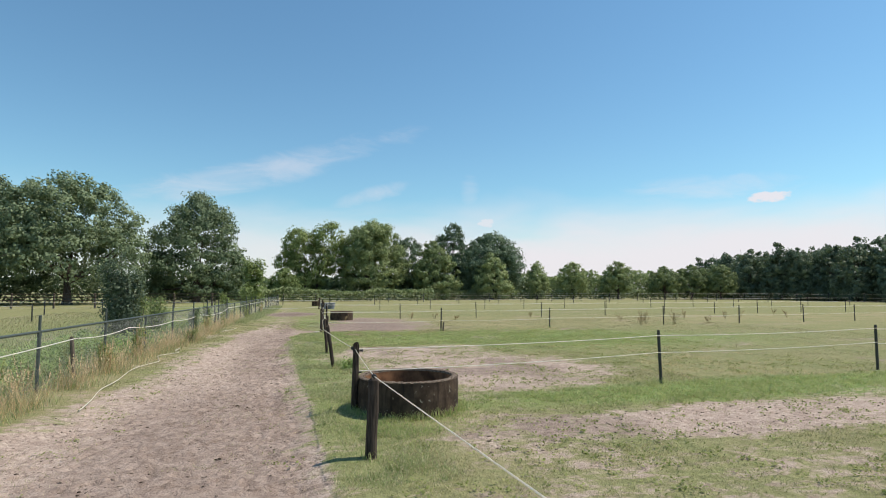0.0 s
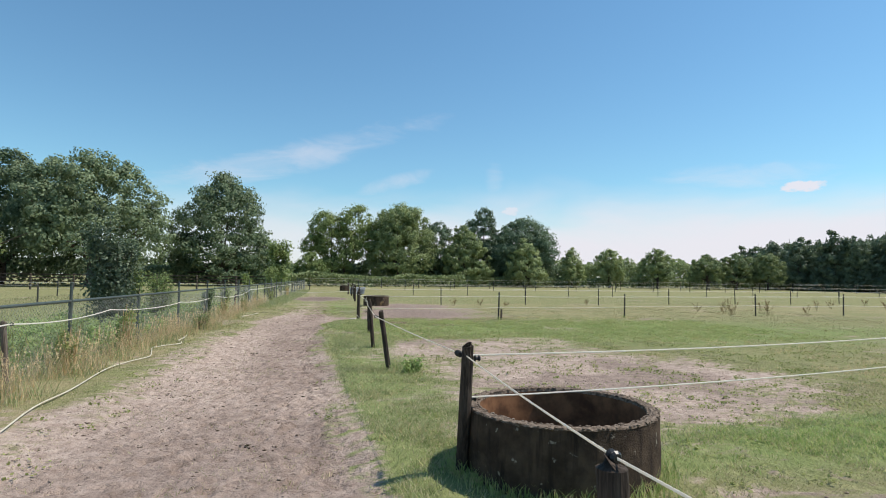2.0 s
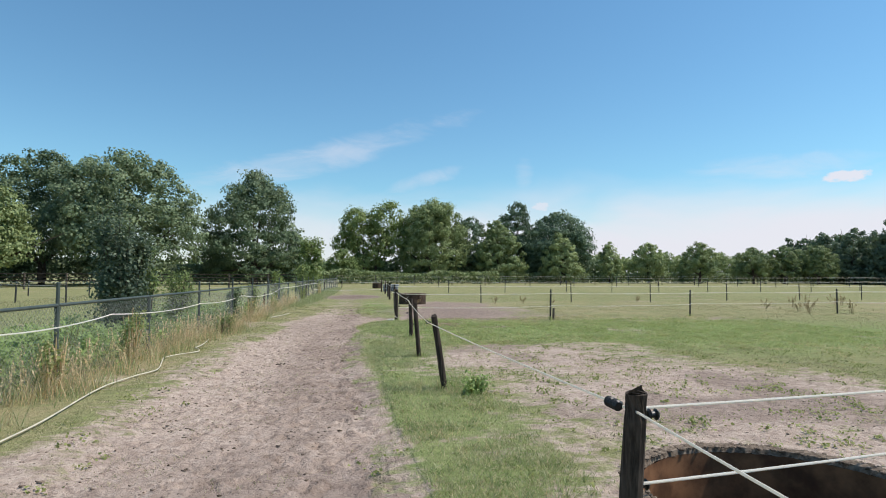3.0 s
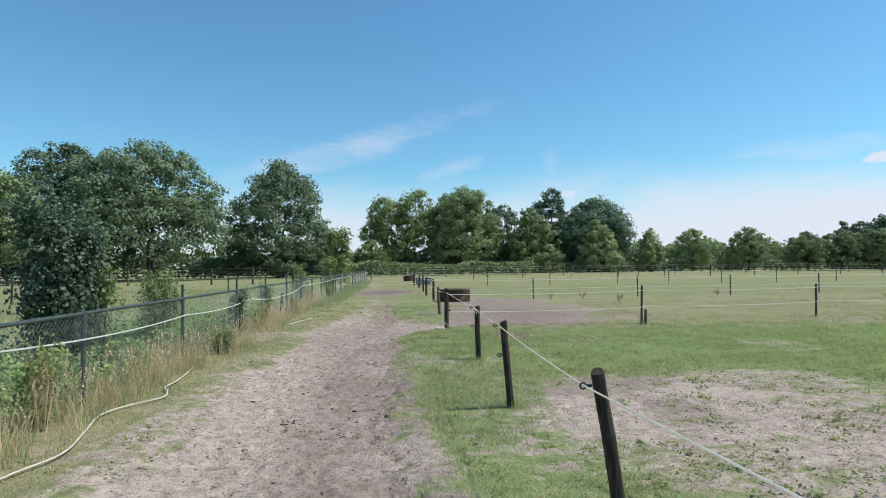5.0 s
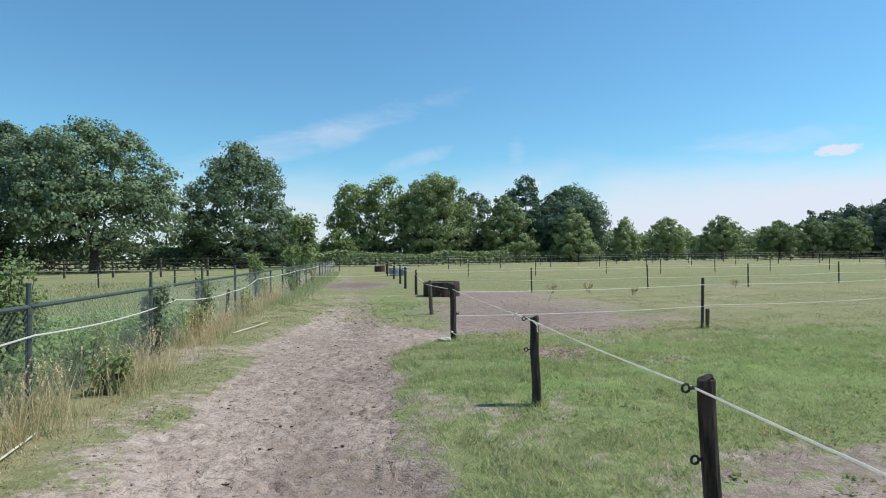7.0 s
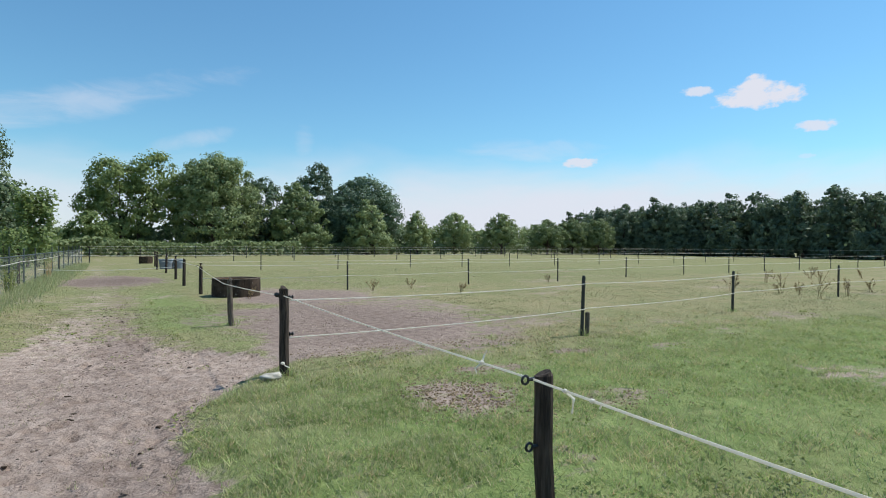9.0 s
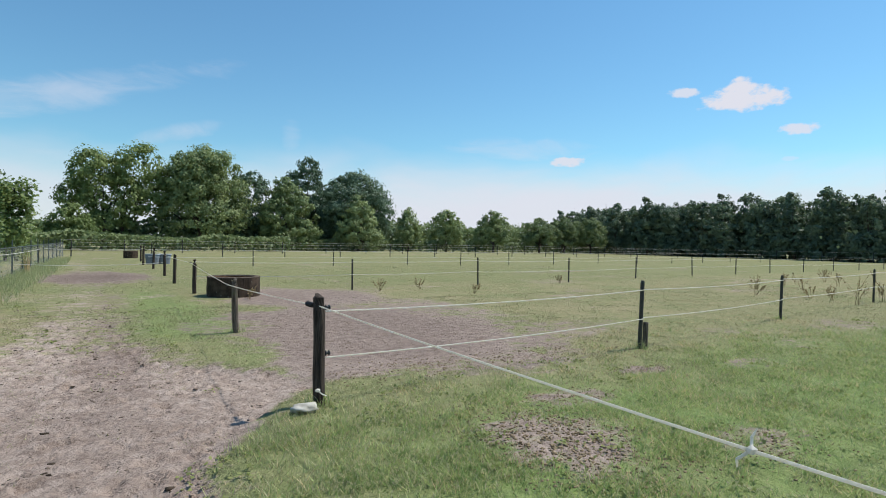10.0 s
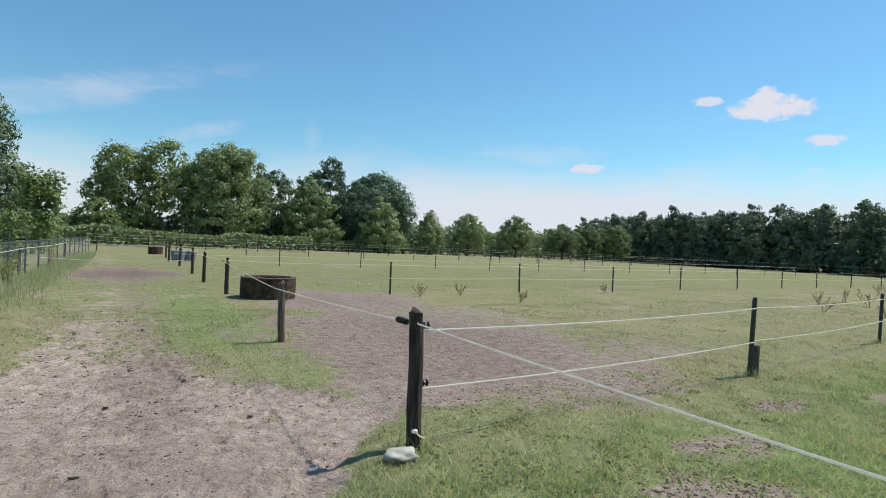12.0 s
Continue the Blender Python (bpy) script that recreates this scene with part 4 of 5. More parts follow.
def track_fence():
    """Dark wooden posts along the track with one white tape."""
    f = thing("paddock_fence", (1.29, 5.85, 0), "dark wooden posts with white electric tape beside the sandy track", "fence", "tape fences")
    rows = ((1.95, -0.4, 0.84, 0.05, 0.0, 0.0), (1.29, 5.86, 0.765, 0.056, 0.035, 0.02), (1.36, 8.13, 0.925, 0.044, -0.005, -0.14), (1.38, 12.62, 0.885, 0.038, -0.165, 0.0),
            (1.375, 15.34, 0.90, 0.037, -0.105, -0.06), (1.485, 18.06, 0.848, 0.042, 0.0, 0.03), (1.475, 22.03, 0.945, 0.049, -0.005, 0.06), (1.785, 26.45, 0.81, 0.045, -0.07, -0.1),
            (2.22, 33.2, 0.88, 0.05, 0, 0), (2.2, 36.9, 0.9, 0.05, 0.02, 0), (2.38, 40.9, 0.92, 0.05, -0.03, 0), (2.5, 46.5, 0.95, 0.05, 0.03, 0), (2.45, 51.0, 0.95, 0.055, 0, 0), (2.7, 56, 0.95, 0.05, 0, 0))
    ties = []
    for i, (x, y, top, r, lx, ly) in enumerate(rows):
        p = wood_post(f, x, y, top, r, POST_GREY if i in (7,) else POST, (lx, ly), 20 + i)
        z = top - (0.015 if i == 5 else 0.04 if i == 4 else 0.075)
        at = Vector((x + lx * 0.92 - (r + 0.012), y + ly * 0.92, z))
        ties.append(at + Vector((-0.012 if i in (4, 5) else -0.045, 0, 0)) if i not in (2, 6) else Vector((x + lx * 0.92 - 0.01, y + ly * 0.92 - r - 0.01, z)))
        if i == 1:
            at = Vector((x + lx, y + ly, top + 0.03))
            ties[-1] = at
            spool(p, at, (0.1, -1, 0), 1)
            part("pin", Shape().tube([at - Vector((0, 0, 0.06)), at], 0.006, 6), BLACK, p, "thin black pin")
        elif i not in (2, 6) and 0 < i < 9:
            ring_insulator(p, at, (-1, 0, 0))
        if i in (4, 5):
            ring_insulator(p, (x + lx * 0.6 - r * 0.9, y + ly * 0.6, 0.55), (-1, 0, 0))
        if i in (2, 6):
            nx, ny, ntop = rows[i + 1][:3]
            along = (Vector((nx, ny, ntop)) - Vector((x, y, top))).normalized()
            spool(p, Vector((x + lx, y + ly, z)) + along * 0.10 + Vector((-0.03, 0, 0)), along, 3 if i == 6 else 2)
            spool(p, (x + lx + r + 0.03, y + ly, z - 0.02), (1, 0, 0), 1)
            spool(p, (x + lx * 0.5 + r + 0.02, y + ly * 0.5, 0.47 if i == 6 else 0.53), (1, 0, 0), 1)
    for a, b in zip(ties[:-1], ties[1:]):
        tape(f, a, b, 0.012)
    # knots with loose ends
    for k, drop in ((0.095, 0.06),):
        c = ties[5].lerp(ties[6], k) - Vector((0, 0, 0.048 * k * (1 - k)))
        s = Shape().lump(c, 0.017, 0.9, int(k * 100))
        s.tube([c, c + Vector((-0.02, 0.03, -drop * 0.5)), c + Vector((0.0, 0.04, -drop))], [0.005, 0.005, 0.003], 5)
        s.tube([c, c + Vector((0.02, 0.01, 0.03)), c + Vector((0.03, 0.0, 0.06))], [0.005, 0.005, 0.002], 5)
        part("knot", s, TAPE, f, "frayed knot in the white tape")
    for k, drop in ((0.075, 0.09), (0.13, 0.03)):
        c = ties[5].lerp(ties[4], k) - Vector((0, 0, 0.048 * k * (1 - k)))
        s = Shape().lump(c, 0.013, 0.9, int(k * 100))
        s.tube([c, c + Vector((0.02, -0.03, -drop * 0.3)), c + Vector((0.03, -0.01, -drop))], [0.006, 0.006, 0.004], 5)
        part("knot", s, TAPE, f, "frayed knot in the white tape")
    c = Vector((1.43, 21.97, 0.19))
    part("knot", Shape().lump(c, 0.022, 0.7, 5).tube([c, c + Vector((0.03, -0.02, -0.03)), c + Vector((0.07, -0.015, -0.05))], 0.005, 5), TAPE, f, "scrap of white tape tied at the foot of the post")


def cross_fence(label, posts, heights, start, top=0.9, flat=True, sag=0.03, w=0.042, r=0.0068):
    """A run of slim posts across the paddock with tapes at the heights given."""
    f = thing("paddock_fence", (posts[0][0], posts[0][1], 0), label, "fence", "tape fences")
    rnd = random.Random(len(posts) * 7 + int(posts[0][1]))
    ends = [start] if start else []
    for x, y in posts:
        lean = (rnd.uniform(-0.03, 0.03), rnd.uniform(-0.03, 0.03))
        flat_post(f, x, y, top + rnd.uniform(-0.05, 0.05), w, lean)
        ends.append((x + lean[0] * 0.8, y + lean[1] * 0.8 - w * 0.7))
    for a, b in zip(ends[:-1], ends[1:]):
        for h in heights:
            tape(f, (a[0], a[1], h), (b[0], b[1], h + rnd.uniform(-0.03, 0.03)), sag, r * 0.92, flat=0.9)
    return f


track_fence()
cross_fence("slim black posts with two white tapes beside the concrete ring", [(6.85, 8.96), (12.29, 9.31), (17.8, 9.7), (23.3, 10.1)], (0.85, 0.55), (1.40, 8.02))
near_run = cross_fence("slim black posts with two white tapes across the worn paddock corner", [(6.31, 22.62), (11.5, 23.29), (17.9, 24.0), (22.4, 24.1), (26.5, 24.1), (30.2, 24.3), (35, 24.6), (40, 24.9)], (0.82, 0.43), (1.53, 22.08))
flat_post(near_run, 6.40, 22.6, 0.36, 0.055, (0.02, 0), POST_GREY)
cross_fence("slim black posts with two thin tapes in the far paddock", [(6.45, 32.8), (11.25, 33.1), (15.6, 33.1), (20.6, 33.9), (25.6, 34.4), (29.9, 34.6), (33.9, 34.8), (37.9, 34.8), (42.5, 35), (47, 35.2), (52, 35.4)], (0.82, 0.45), (2.22, 33.2))
cross_fence("line of thin posts and pale tapes deep in the pasture", [(7.5, 48.5), (11.8, 47.8), (17.1, 48.6), (20.5, 47.6), (24.5, 47.5), (29, 47.8), (34, 48), (39, 48.2), (44, 48.4), (49, 48.6), (54, 48.8), (60, 49)], (0.85, 0.5), (2.45, 48.5), 0.95, r=0.008)
cross_fence("distant pasture fence of many thin posts and strands", [(-1 + 5.2 * i, 66 + 0.06 * i) for i in range(16)], (0.55, 1.05), None, 1.15, w=0.06, r=0.007)
cross_fence("distant pasture fence of many thin posts and strands", [(-2 + 5.0 * i, 78 + 0.05 * i) for i in range(17)], (0.6, 1.2), None, 1.3, w=0.065, r=0.008)
cross_fence("long fence line in front of the dark wood", [(78.5, 84 - 5.5 * i) for i in range(14)], (0.6, 1.15), None, 1.25, w=0.07, r=0.009)


def wire_fence():
    """Green chain-link fence with tube posts and a top rail."""
    f = thing("chain_link_fence", (fence_x(10.46), 10.46, 0), "green chain-link fence with tube posts overgrown by long grass", "fence")
    ys = [-3.4, -0.6, 2.15, 4.9, 7.68, 10.46, 13.3, 16.07, 18.81, 21.71, 24.2, 26.8, 29.2, 31.6, 34.1, 36.7, 39.3, 41.9, 44.5, 47.1, 49.7, 52.3, 54.9, 57.5, 60.1, 62.7, 65.3]
    rail = 1.0
    for i, y in enumerate(ys):
        x = fence_x(y)
        top = rail + (0.02 if i in (3, 7, 13, 18) else random.Random(i).uniform(0.18, 0.28))
        s = Shape()
        s.tube([(x, y, gz(x, y) - 0.2), (x, y, rail - 0.06)], 0.027, 10)
        s.tube([(x, y, rail - 0.06), (x, y, top)], 0.021, 10)
        s.tube([(x, y, rail - 0.075), (x, y, rail - 0.02)], 0.034, 10)
        p = part("post", s, GREEN_STEEL, f)
        if top > rail + 0.1:
            part("post_cap", Shape().tube([(x, y, top), (x, y, top + 0.012), (x, y, top + 0.02)], [0.024, 0.024, 0.012], 10), GREEN_STEEL, p)
    for y0, y1 in zip(ys[:-1], ys[1:]):
        part("top_rail", Shape().tube([(fence_x(y0), y0 + 0.02, rail), (fence_x(y1), y1 - 0.02, rail)], 0.021, 8), GREEN_STEEL, f)
        cell, thick = (0.066, 0.0015) if y1 < 32 else (0.15, 0.0017)
        h = 0.95
        m = Shape()
        n = int((y1 - y0 + h) / cell)
        for k in range(n):
            for way in (1, -1):
                s0 = -h + k * cell
                lo, hi = max(s0, 0.0), min(s0 + h, y1 - y0)
                if hi - lo < 0.02:
                    continue
                z0, z1 = 0.03 + lo - s0, 0.03 + hi - s0
                a, b = (y0 + lo, y0 + hi) if way == 1 else (y1 - lo, y1 - hi)
                m.tube([(fence_x(a) + 0.003 * way, a, z0), (fence_x(b) + 0.003 * way, b, z1)], thick, 3, caps=False)
        part("chain_link_mesh", m, WIRE, f)


wire_fence()


def stake_line():
    """Leaning wooden stakes in front of the wire fence, with a slack tape."""
    f = thing("tape_line", (-3.2, 11.56, 0), "leaning wooden stakes carrying slack white tape along the wire fence", "fence", "tape fences")
    rows = ((-3.35, 4.2, 0.8, 0.0, 0.05), (-3.22, 11.58, 0.83, -0.10, 0.03), (-2.82, 25.75, 0.70, -0.02, 0.45), (-2.42, 38.4, 0.85, 0, 0.1), (-2.0, 50, 0.85, 0, 0))
    tops = []
    for i, (x, y, top, lx, ly) in enumerate(rows):
        p = wood_post(f, x, y, top, 0.034, POST_GREY if i == 1 else POST, (lx, ly), 60 + i, "stake")
        ring_insulator(p, (x + lx * 0.95 + 0.03, y + ly * 0.95, top - 0.03), (1, 0, 0))
        tops.append(Vector((x + lx + 0.07, y + ly, top - 0.03)))
    # between stakes the tape is clipped to the tube posts
    mids = {1: [(fence_x(14.6) + 0.05, 14.6, 0.80), (fence_x(18.81) + 0.05, 18.81, 0.74), (fence_x(22.6) + 0.06, 22.6, 0.77)], 2: [(fence_x(29.2) + 0.05, 29.2, 0.82)]}
    for i in range(len(tops) - 1):
        run = [tops[i], *[Vector(m) for m in mids.get(i, [])], tops[i + 1]]
        for a, b in zip(run[:-1], run[1:]):
            tape(f, a, b, 0.06 if (b - a).length < 5 else 0.03, 0.009)


stake_line()


def far_left_fences():
    cross_fence("thin posts with pale tape in the pasture beyond the wire fence", [(-13.0 - 2.3 * i, 34.4 + 0.3 * i) for i in range(9)], (0.85,), None, 0.95, w=0.06, r=0.008)
    cross_fence("thin posts with pale tape in the pasture beyond the wire fence", [(-5.0 - 3.6 * i, 42 + 0.4 * i) for i in range(14)], (0.5, 0.85), None, 1.0, w=0.06, r=0.007)
    f = thing("rail_fence", (-3.0, 58, 0), "dark post-and-rail fence across the pasture under the oaks", "fence")
    for i in range(22):
        x, y = -4 - 3.4 * i, 58 + 0.15 * i
        flat_post(f, x, y, 1.42, 0.13, (0, 0), POST_GREY)
        if i < 21:
            for h in (0.75, 1.05, 1.33):
                part("rail", Shape().tube([(x, y - 0.1, h), (x - 3.4, y + 0.05, h)], 0.045, 6, 0.45), POST, f)


far_left_fences()


def lane_tapes():
    """Tapes hung across the far end of the track."""
    f = thing("gate_tape", (2.38, 40.9, 0), "pale tapes hung across the far end of the track", "fence", "tape fences")
    tape(f, (2.36, 41.0, 0.5), (fence_x(42.2) + 0.03, 42.2, 0.42), 0.08, 0.009, flat=0.9)
    tape(f, (2.45, 51.0, 0.8), (fence_x(52.3) + 0.03, 52.3, 0.8), 0.06, 0.009, flat=0.9)


lane_tapes()


# ---- concrete rings ----
def concrete_ring(x, y, R, h, label, water=True, seed=0):
    z = gz(x, y)
    root = thing("concrete_ring", (x, y, z), label, "well ring", "concrete rings")
    t = 0.085
    wall = Shape().turned([(R, -0.12), (R, 0.06), (R + 0.004, h * 0.4), (R, h * 0.75), (R - 0.004, h - 0.012)], (x, y, z), 64, 0.004, seed=seed)
    part("wall", wall, CONCRETE, root, "dark weathered concrete wall", True)
    lip = Shape().turned([(R - 0.004, h - 0.016), (R - 0.008, h - 0.006), (R - 0.018, h - 0.001), (R - 0.03, h + 0.002), (R - t * 0.5, h - 0.002), (R - t * 0.7, h + 0.002), (R - t + 0.010, h - 0.006), (R - t, h - 0.03)], (x, y, z), 260, 0.0032, seed=seed + 1)
    bits = random.Random(seed + 9)
    for i in range(420):
        a, k = bits.uniform(0, 6.283), bits.choice((0.004, 0.012, t * 0.5, t - 0.006, t - 0.002)) + bits.uniform(-0.006, 0.006)
        lip.lump((x + (R - k) * math.cos(a), y + (R - k) * math.sin(a), z + h - 0.002 - (0.008 if k < 0.006 else 0)), bits.uniform(0.006, 0.015), 0.6, i)
    part("rim", lip, RIM, root, "crumbling brown concrete rim of coarse gravel")
    inner = Shape().turned([(R - t, h - 0.03), (R - t - 0.004, h * 0.5), (R - t, 0.02)], (x, y, z), 64, 0.003, seed=seed + 2)
    part("inner_wall", inner, RUST, root, "rust-brown stained inner wall", True)
    if water:
        s = Shape().turned([(R - t + 0.01, 0.13), (0.3, 0.131), (0.001, 0.131)], (x, y, z), 48)
        part("water", s, WATER, root, "shallow murky water")
        mud_edge = Shape()
        rnd = random.Random(seed)
        for i in range(26):
            a = rnd.uniform(2.0, 4.4)
            rr = R - t - rnd.uniform(0.02, 0.12)
            mud_edge.lump((x + rr * math.cos(a), y + rr * math.sin(a), z + 0.135), rnd.uniform(0.015, 0.04), 0.5, i)
        part("sludge", mud_edge, DUNG, root, "dark sludge at the water's edge")
    return root


concrete_ring(2.10, 8.05, 0.70, 0.47, "open weathered concrete well ring used as a water trough", True, 3)
concrete_ring(3.0, 32.3, 0.63, 0.5, "grey concrete well ring beside the far bare patch", False, 5)
concrete_ring(2.55, 62.3, 0.45, 0.5, "small brown concrete ring at the far end of the track", False, 7)


def blue_tub(x, y):
    root = thing("feed_tub", (x, y, 0), "faded blue plastic feed tub behind the fence posts", "tub")
    part("body", Shape().turned([(0.30, 0.0), (0.34, 0.3), (0.38, 0.52), (0.36, 0.52), (0.30, 0.06), (0.01, 0.06)], (x, y, 0), 28, 0.003), BLUE, root, smooth=True)
    part("rim", Shape().turned([(0.38, 0.50), (0.41, 0.52), (0.40, 0.56), (0.36, 0.55)], (x, y, 0), 28, closed=True), PALE_PLASTIC, root, "pale grey rim")


blue_tub(2.95, 51.8)
blue_tub(3.55, 52.1)


# ---- plants by the wire fence ----
def shrub(name, label, x, y, h, w, mat, seed, leaf=0.07, clumps=90, leaves=34, low=0.0, stems=6, clump_r=0.16, stem_mat=None):
    rnd = np.random.default_rng(seed)
    root = thing(name, (x, y, gz(x, y)), label, "bush")
    s = Shape()
    tips = []
    for i in range(stems):
        a = rnd.uniform(0, 2 * math.pi)
        tip = Vector((x + math.cos(a) * w * rnd.uniform(0.1, 0.42), y + math.sin(a) * w * rnd.uniform(0.1, 0.42), h * rnd.uniform(0.72, 1.0)))
        foot = Vector((x + math.cos(a) * 0.06, y + math.sin(a) * 0.06, -0.05))
        s.tube([foot, foot.lerp(tip, 0.5) + Vector((0, 0, 0.08)), tip], [0.016, 0.011, 0.003], 5)
        tips.append((foot, tip))
    tagged(part("foliage_stem", s, stem_mat or BARK, root), kind="stuff")
    pts = []
    for i in range(clumps):
        foot, tip = tips[rnd.integers(len(tips))]
        k = low + (1 - low) * rnd.random() ** 0.7
        c = np.array(foot.lerp(tip, k)) + rnd.normal(size=3) * w * 0.13 * (1.15 - k)
        pts.append(c + rnd.normal(size=(leaves, 3)) * clump_r * 0.55)
    pts = np.concatenate(pts)
    pts = pts[pts[:, 2] > 0.03]
    out = pts - np.array((x, y, h * 0.45))
    out = out / (np.linalg.norm(out, axis=1)[:, None] + 0.05) + np.array((0.15, -0.1, 0.3))
    v, f = leaf_cards(pts, leaf, rnd, out)
    part("foliage", fast_mesh("foliage", v, f), mat, root)
    return root


shrub("elder_bush", "tall dark elder bush growing through the wire fence", -4.06, 17.3, 2.6, 1.25, ALDER, 1, 0.06, 230, 50, 0.0, 12, 0.19)
shrub("elder_bush", "young light-green elder shoots by the wire fence", -3.72, 17.45, 2.0, 0.6, SHRUB, 2, 0.055, 70, 34, 0.0, 6, 0.15)
shrub("hazel_bush", "yellow-green hazel bush behind the wire fence", -3.75, 19.6, 1.5, 0.75, SHRUB, 3, 0.045, 100, 44, 0.1, 9)
shrub("climbing_vine", "dark leafy vine wound around a fence post", -3.02, 21.95, 1.12, 0.36, OAK, 4, 0.05, 60, 30, 0.0, 5, 0.10)
shrub("climbing_vine", "leafy vine wound around a fence post", -2.95, 24.3, 1.36, 0.34, HEDGE, 5, 0.05, 46, 26, 0.0, 5, 0.10)
shrub("weed_clump", "dark green leafy weed clump beside a fence post", 1.65, 12.28, 0.21, 0.32, NETTLE, 7, 0.04, 26, 26, 0.0, 7, 0.09, WEED)
shrub("young_shrub", "bright young shrub at the fence foot", -2.72, 19.6, 0.42, 0.4, SHRUB, 6, 0.05, 22, 24, 0.1, 6, 0.1)
shrub("hazel_bush", "light shrub rising over the far fence", -3.3, 33.0, 1.5, 0.9, SHRUB, 8, 0.08, 50, 26, 0.1, 6)
shrub("hazel_bush", "light shrub rising over the far fence", -2.9, 40.0, 1.9, 1.1, SHRUB, 9, 0.1, 50, 26, 0.1, 6)
shrub("hazel_bush", "young light tree by the end of the fence", -3.4, 57.0, 4.6, 2.6, SHRUB, 10, 0.22, 110, 26, 0.15, 8, 0.4)
for i, (yy, hh, dx) in enumerate(((6.9, 0.75, -0.2), (8.3, 0.6, -0.5), (9.3, 0.8, -0.1), (10.9, 0.65, -0.35), (12.3, 0.85, -0.25), (13.0, 0.7, 0.15), (14.1, 0.8, -0.3), (15.2, 0.9, 0.1), 
                                  (20.3, 0.7, -0.2), (23.3, 0.7, 0.1), (27.5, 0.7, 0.1), (30.5, 0.8, 0.0), (36, 0.8, 0.1), (44, 0.9, 0.2))):
    shrub("nettle_clump", "ragged nettles and thistles in the fence grass", fence_x(yy) + dx, yy, hh, 0.55, WEED, 20 + i, 0.04, 18, 22, 0.0, 9, 0.12, STRAW if i % 2 else WEED)


def dock_plant(x, y, h, seed):
    root = thing("dock_plant", (x, y, 0), "rust-brown seeded dock standing in the pasture", "weed", "dock plants")
    rnd, r2 = random.Random(seed), np.random.default_rng(seed)
    s, plumes = Shape(), []
    for i in range(6):
        a, lean = rnd.uniform(0, 6.28), h * rnd.uniform(0.15, 0.7)
        foot = (x + rnd.uniform(-0.06, 0.06), y + rnd.uniform(-0.06, 0.06))
        tip = Vector((foot[0] + math.cos(a) * lean, foot[1] + math.sin(a) * lean, h * rnd.uniform(0.7, 1.1)))
        s.tube([(*foot, -0.03), ((foot[0] * 2 + tip[0]) / 3, (foot[1] * 2 + tip[1]) / 3, tip[2] * 0.5), tip], [0.005, 0.005, 0.003], 5)
        up = r2.uniform(0.45, 1.02, 26)[:, None]
        plumes.append(np.array((*foot, 0)) * (1 - up) + np.array(tip) * up + r2.normal(size=(26, 3)) * 0.016)
    tagged(part("stem", s, DOCK, root), kind="stuff")
    v, f = leaf_cards(np.concatenate(plumes), 0.035, r2)
    tagged(part("seed_plume", fast_mesh("seed_plume", v, f), DOCK, root), kind="stuff")


for i, (x, y, h) in enumerate(((6.95, 32.0, 0.4), (8.4, 32.3, 0.45), (9.2, 30.5, 0.35), (19.5, 28, 0.6), (21, 27.2, 0.7), (22.6, 28.6, 0.6), (17.2, 26.8, 0.5), (24.5, 27.5, 0.7), (17.6, 25.4, 0.45), (17.5, 24.8, 0.5), (16.6, 23.9, 0.9), (18.5, 24.0, 0.6), (20.7, 24.3, 0.5),
                               (27, 29, 0.6), (29.5, 28, 0.6), (3.1, 31.2, 0.3), (14.6, 32.6, 0.4), (31.5, 31, 0.6))):
    dock_plant(x, y, h * 0.8, i)


# ---- small things ----
def hose():
    rows = ((-2.3, 9.0), (-2.38, 9.71), (-2.54, 10.66), (-2.57, 11.6), (-2.7, 13.07), (-2.63, 13.88), (-2.49, 14.35), (-2.6, 14.9), (-2.75, 15.5), (-2.68, 15.85), (-2.55, 16.05), (-2.43, 16.27), (-2.49, 16.53), (-2.61, 16.8), (-2.6, 17.14), (-2.64, 17.6), (-2.73, 18.26))
    pts = [Vector((x, y, gz(x, y) + 0.03)) for x, y in rows]
    smooth_pts = []
    for i in range(len(pts) - 1):
        p0, p1, p2, p3 = pts[max(i - 1, 0)], pts[i], pts[i + 1], pts[min(i + 2, len(pts) - 1)]
        for k in range(6):
            t = k / 6
            smooth_pts.append(0.5 * ((2 * p1) + (p2 - p0) * t + (2 * p0 - 5 * p1 + 4 * p2 - p3) * t * t + (3 * p1 - p0 - 3 * p2 + p3) * t ** 3))
    ob = part("hose", Shape().tube(smooth_pts, 0.009, 8), HOSE, smooth=True)
    tagged(ob, "off-white hose lying slack in the verge beside the track", "hose")
    ob = part("hose", Shape().tube([(-2.3, 23.9, 0.04), (-2.05, 24.7, 0.05), (-1.9, 25.3, 0.06)], 0.012, 8), HOSE)
    tagged(ob, "short piece of pale hose lying in the verge", "hose")


hose()


def pale_stone():
    s = Shape()
    bm = bmesh.new()
    bmesh.ops.create_icosphere(bm, subdivisions=3, radius=1)
    c = Vector((1.31, 21.9, gz(1.31, 21.9) + 0.035))
    for v in bm.verts:
        k = 0.82 + 0.36 * noise.noise(v.co * 1.7)
        v.co = Vector((v.co.x * 0.135 * k, v.co.y * 0.10 * k, max(v.co.z * 0.045 * k, -0.05))) + c
    s.add([v.co.copy() for v in bm.verts], [[v.index for v in f.verts] for f in bm.faces])
    bm.free()
    tagged(part("stone", s, STONE, smooth=True), "flat pale stone lying in the grass by the corner post", "stone")


pale_stone()


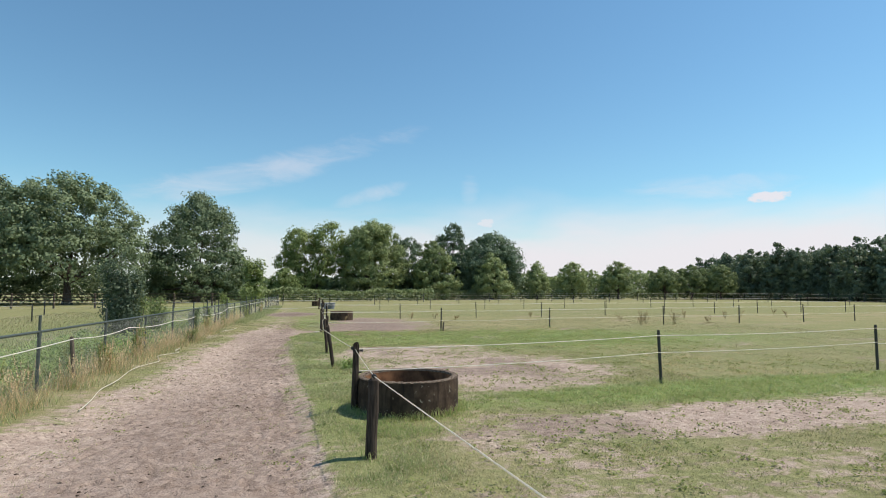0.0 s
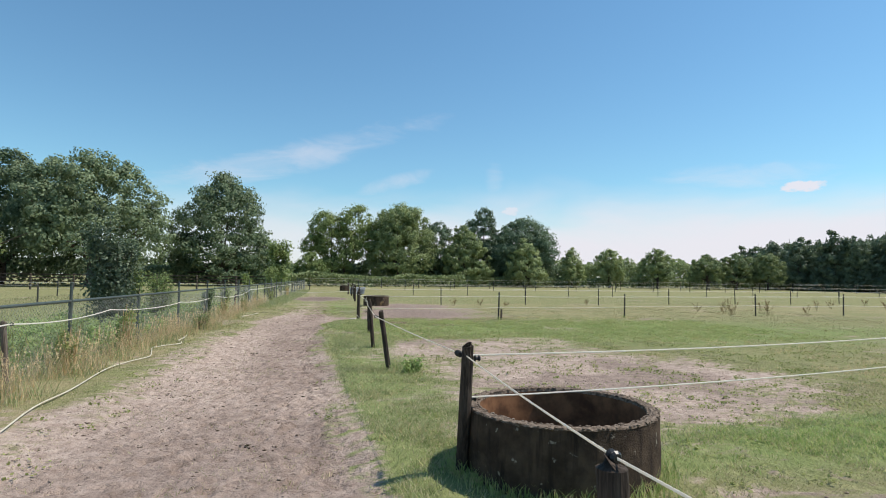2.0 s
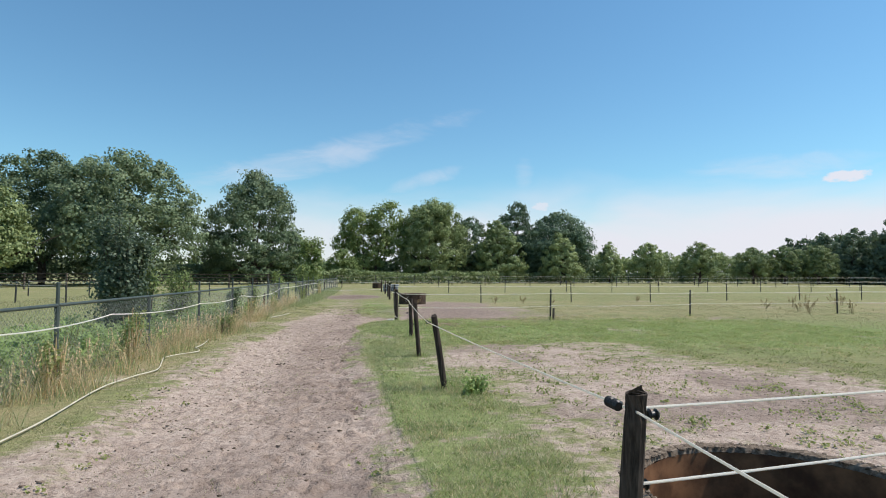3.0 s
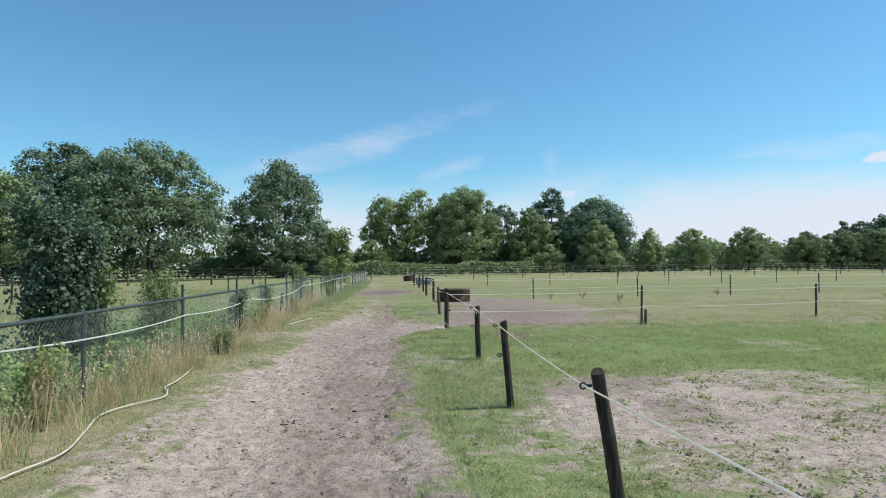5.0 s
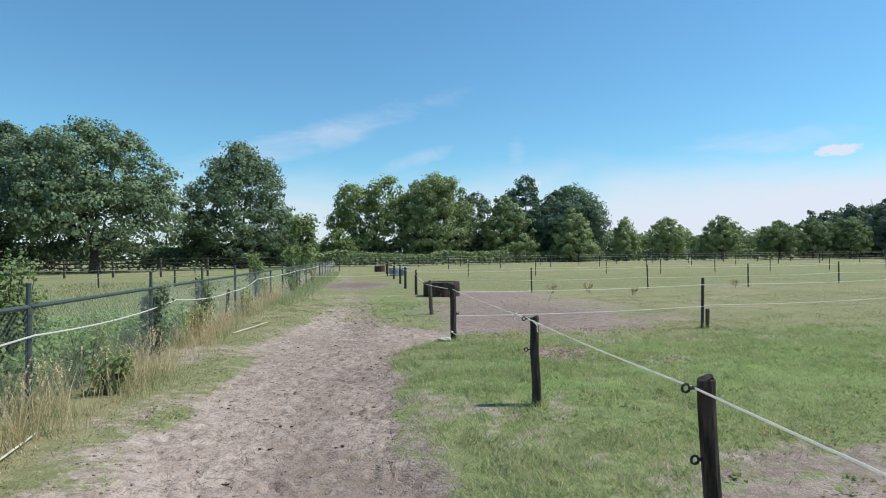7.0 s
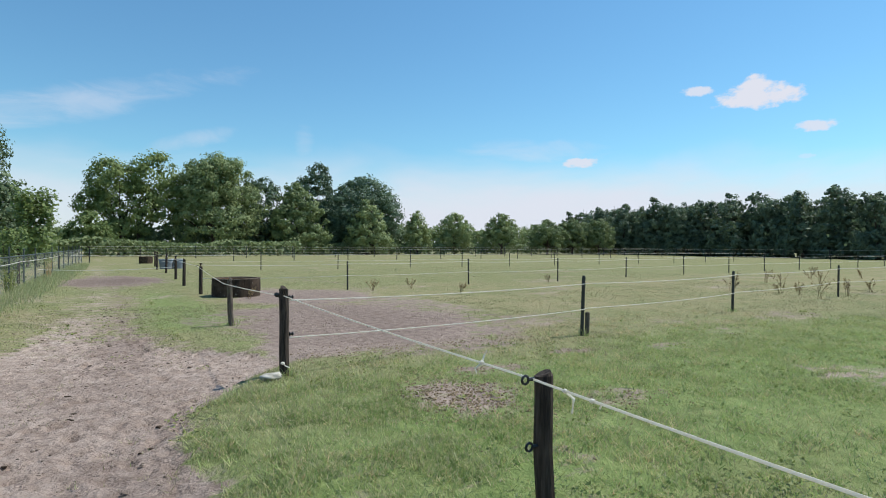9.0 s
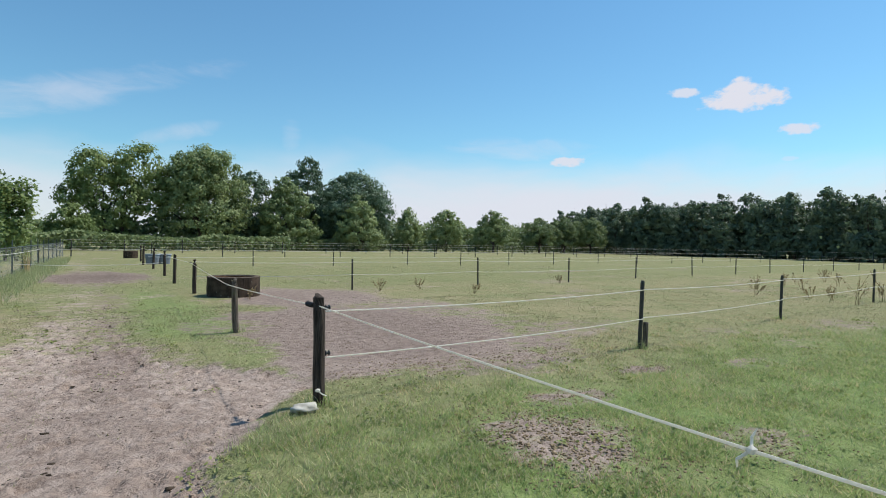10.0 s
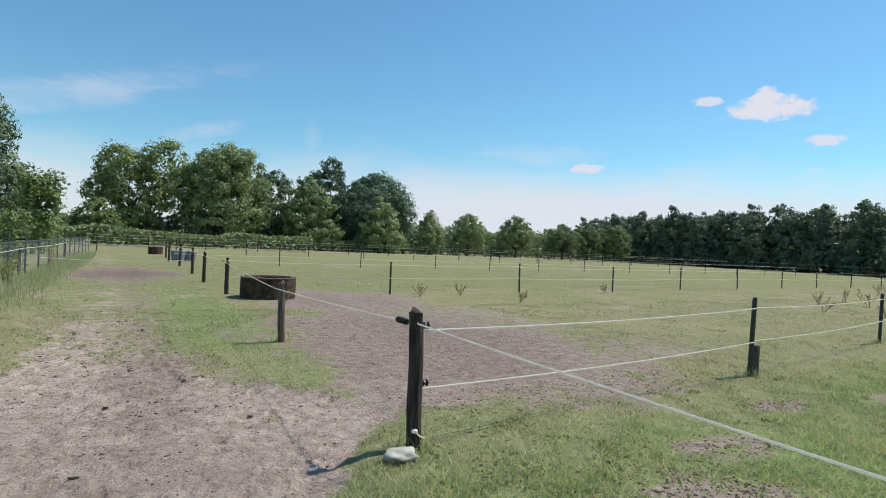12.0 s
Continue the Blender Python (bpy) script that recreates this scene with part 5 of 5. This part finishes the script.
def crumbs(name, label, category, spots, mat, seed, flat=(0.45, 0.75)):
    """Many rough little lumps as one object."""
    g = np.random.default_rng(seed)
    bm = bmesh.new()
    bmesh.ops.create_icosphere(bm, subdivisions=1, radius=1)
    unit = np.array([v.co[:] for v in bm.verts])
    tris = np.array([[v.index for v in f.verts] for f in bm.faces])
    bm.free()
    spots = np.array(spots)
    m, k = len(spots), len(unit)
    size = spots[:, 2][:, None, None] * g.uniform(0.6, 1.35, (m, k, 1)) * np.stack([g.uniform(0.8, 1.7, m), g.uniform(0.7, 1.2, m), g.uniform(*flat, m)], 1)[:, None, :]
    foot = np.stack([spots[:, 0], spots[:, 1], ground_z(spots[:, 0], spots[:, 1]) + spots[:, 2] * 0.2], 1)
    verts = (unit[None] * size + foot[:, None, :]).reshape(-1, 3)
    faces = (tris[None] + np.arange(m)[:, None, None] * k).reshape(-1, 3)
    tagged(part(name, fast_mesh(name, verts, faces), mat), label, category, kind="stuff")


rnd = random.Random(17)


def on_track(y0, y1, inset=0.0):
    y = rnd.uniform(y0, y1)
    return rnd.uniform(float(track_left(y)) + inset, float(track_right(y)) - inset * 0.3), y


spots = []
for _ in range(60):
    x, y = on_track(4, 30, 0.5)
    for k in range(rnd.randrange(1, 5)):
        spots.append((x + rnd.gauss(0, 0.06), y + rnd.gauss(0, 0.05), rnd.uniform(0.008, 0.022)))
crumbs("horse_droppings", "dark dried droppings scattered on the sandy track", "droppings", spots, DUNG, 1, (0.3, 0.55))
spots = [(*on_track(4, 31, -0.1), rnd.uniform(0.003, 0.013)) for _ in range(4200)]
spots += [(rnd.uniform(2, 6.5), rnd.uniform(23.2, 31), rnd.uniform(0.004, 0.014)) for _ in range(900)]
spots += [(rnd.uniform(2.2, 7.5), rnd.uniform(8.8, 15), rnd.uniform(0.004, 0.013)) for _ in range(900)]
spots += [(rnd.uniform(2.4, 12), rnd.uniform(5.6, 7.3), rnd.uniform(0.006, 0.018)) for _ in range(500)]
crumbs("soil_clods", "loose crumbs of trodden sandy soil", "soil", spots, CLOD, 2)
# flat clods, their dark colour standing in for small shadows in the trodden soil
spots = []
for _ in range(80):
    x, y = on_track(4, 31, 0.3)
    spots += [(x + rnd.gauss(0, 0.14), y + rnd.gauss(0, 0.08), rnd.uniform(0.005, 0.02)) for _ in range(rnd.randrange(2, 8))]
spots += [(rnd.uniform(2, 6), rnd.uniform(22.6, 30), rnd.uniform(0.004, 0.014)) for _ in range(160)]
spots += [(*on_track(3.5, 13, 0.35), rnd.uniform(0.006, 0.018)) for _ in range(160)]
crumbs("damp_clods", "flat clods kicked up by hooves, coloured dark like their small shadows", "soil", spots, CLOD_SHADE, 4, (0.3, 0.5))
spots = [(2.52 + rnd.gauss(0, 0.34), 20.35 + rnd.gauss(0, 0.42), rnd.uniform(0.004, 0.013)) for _ in range(1500)]
spots += [(cx + rnd.gauss(0, sx), cy + rnd.gauss(0, sy), rnd.uniform(0.004, 0.012)) for cx, cy, sx, sy in ((5.2, 21.65, 0.35, 0.13), (3.4, 21.1, 0.35, 0.13), (3.7, 19.6, 0.3, 0.2)) for _ in range(220)]
spots += [(rnd.uniform(1.9, 6.5), 22.95 + rnd.gauss(0, 0.32), rnd.uniform(0.004, 0.013)) for _ in range(900)]
crumbs("old_manure", "broken-up old manure spread over the grass", "manure", spots, MANURE, 3)
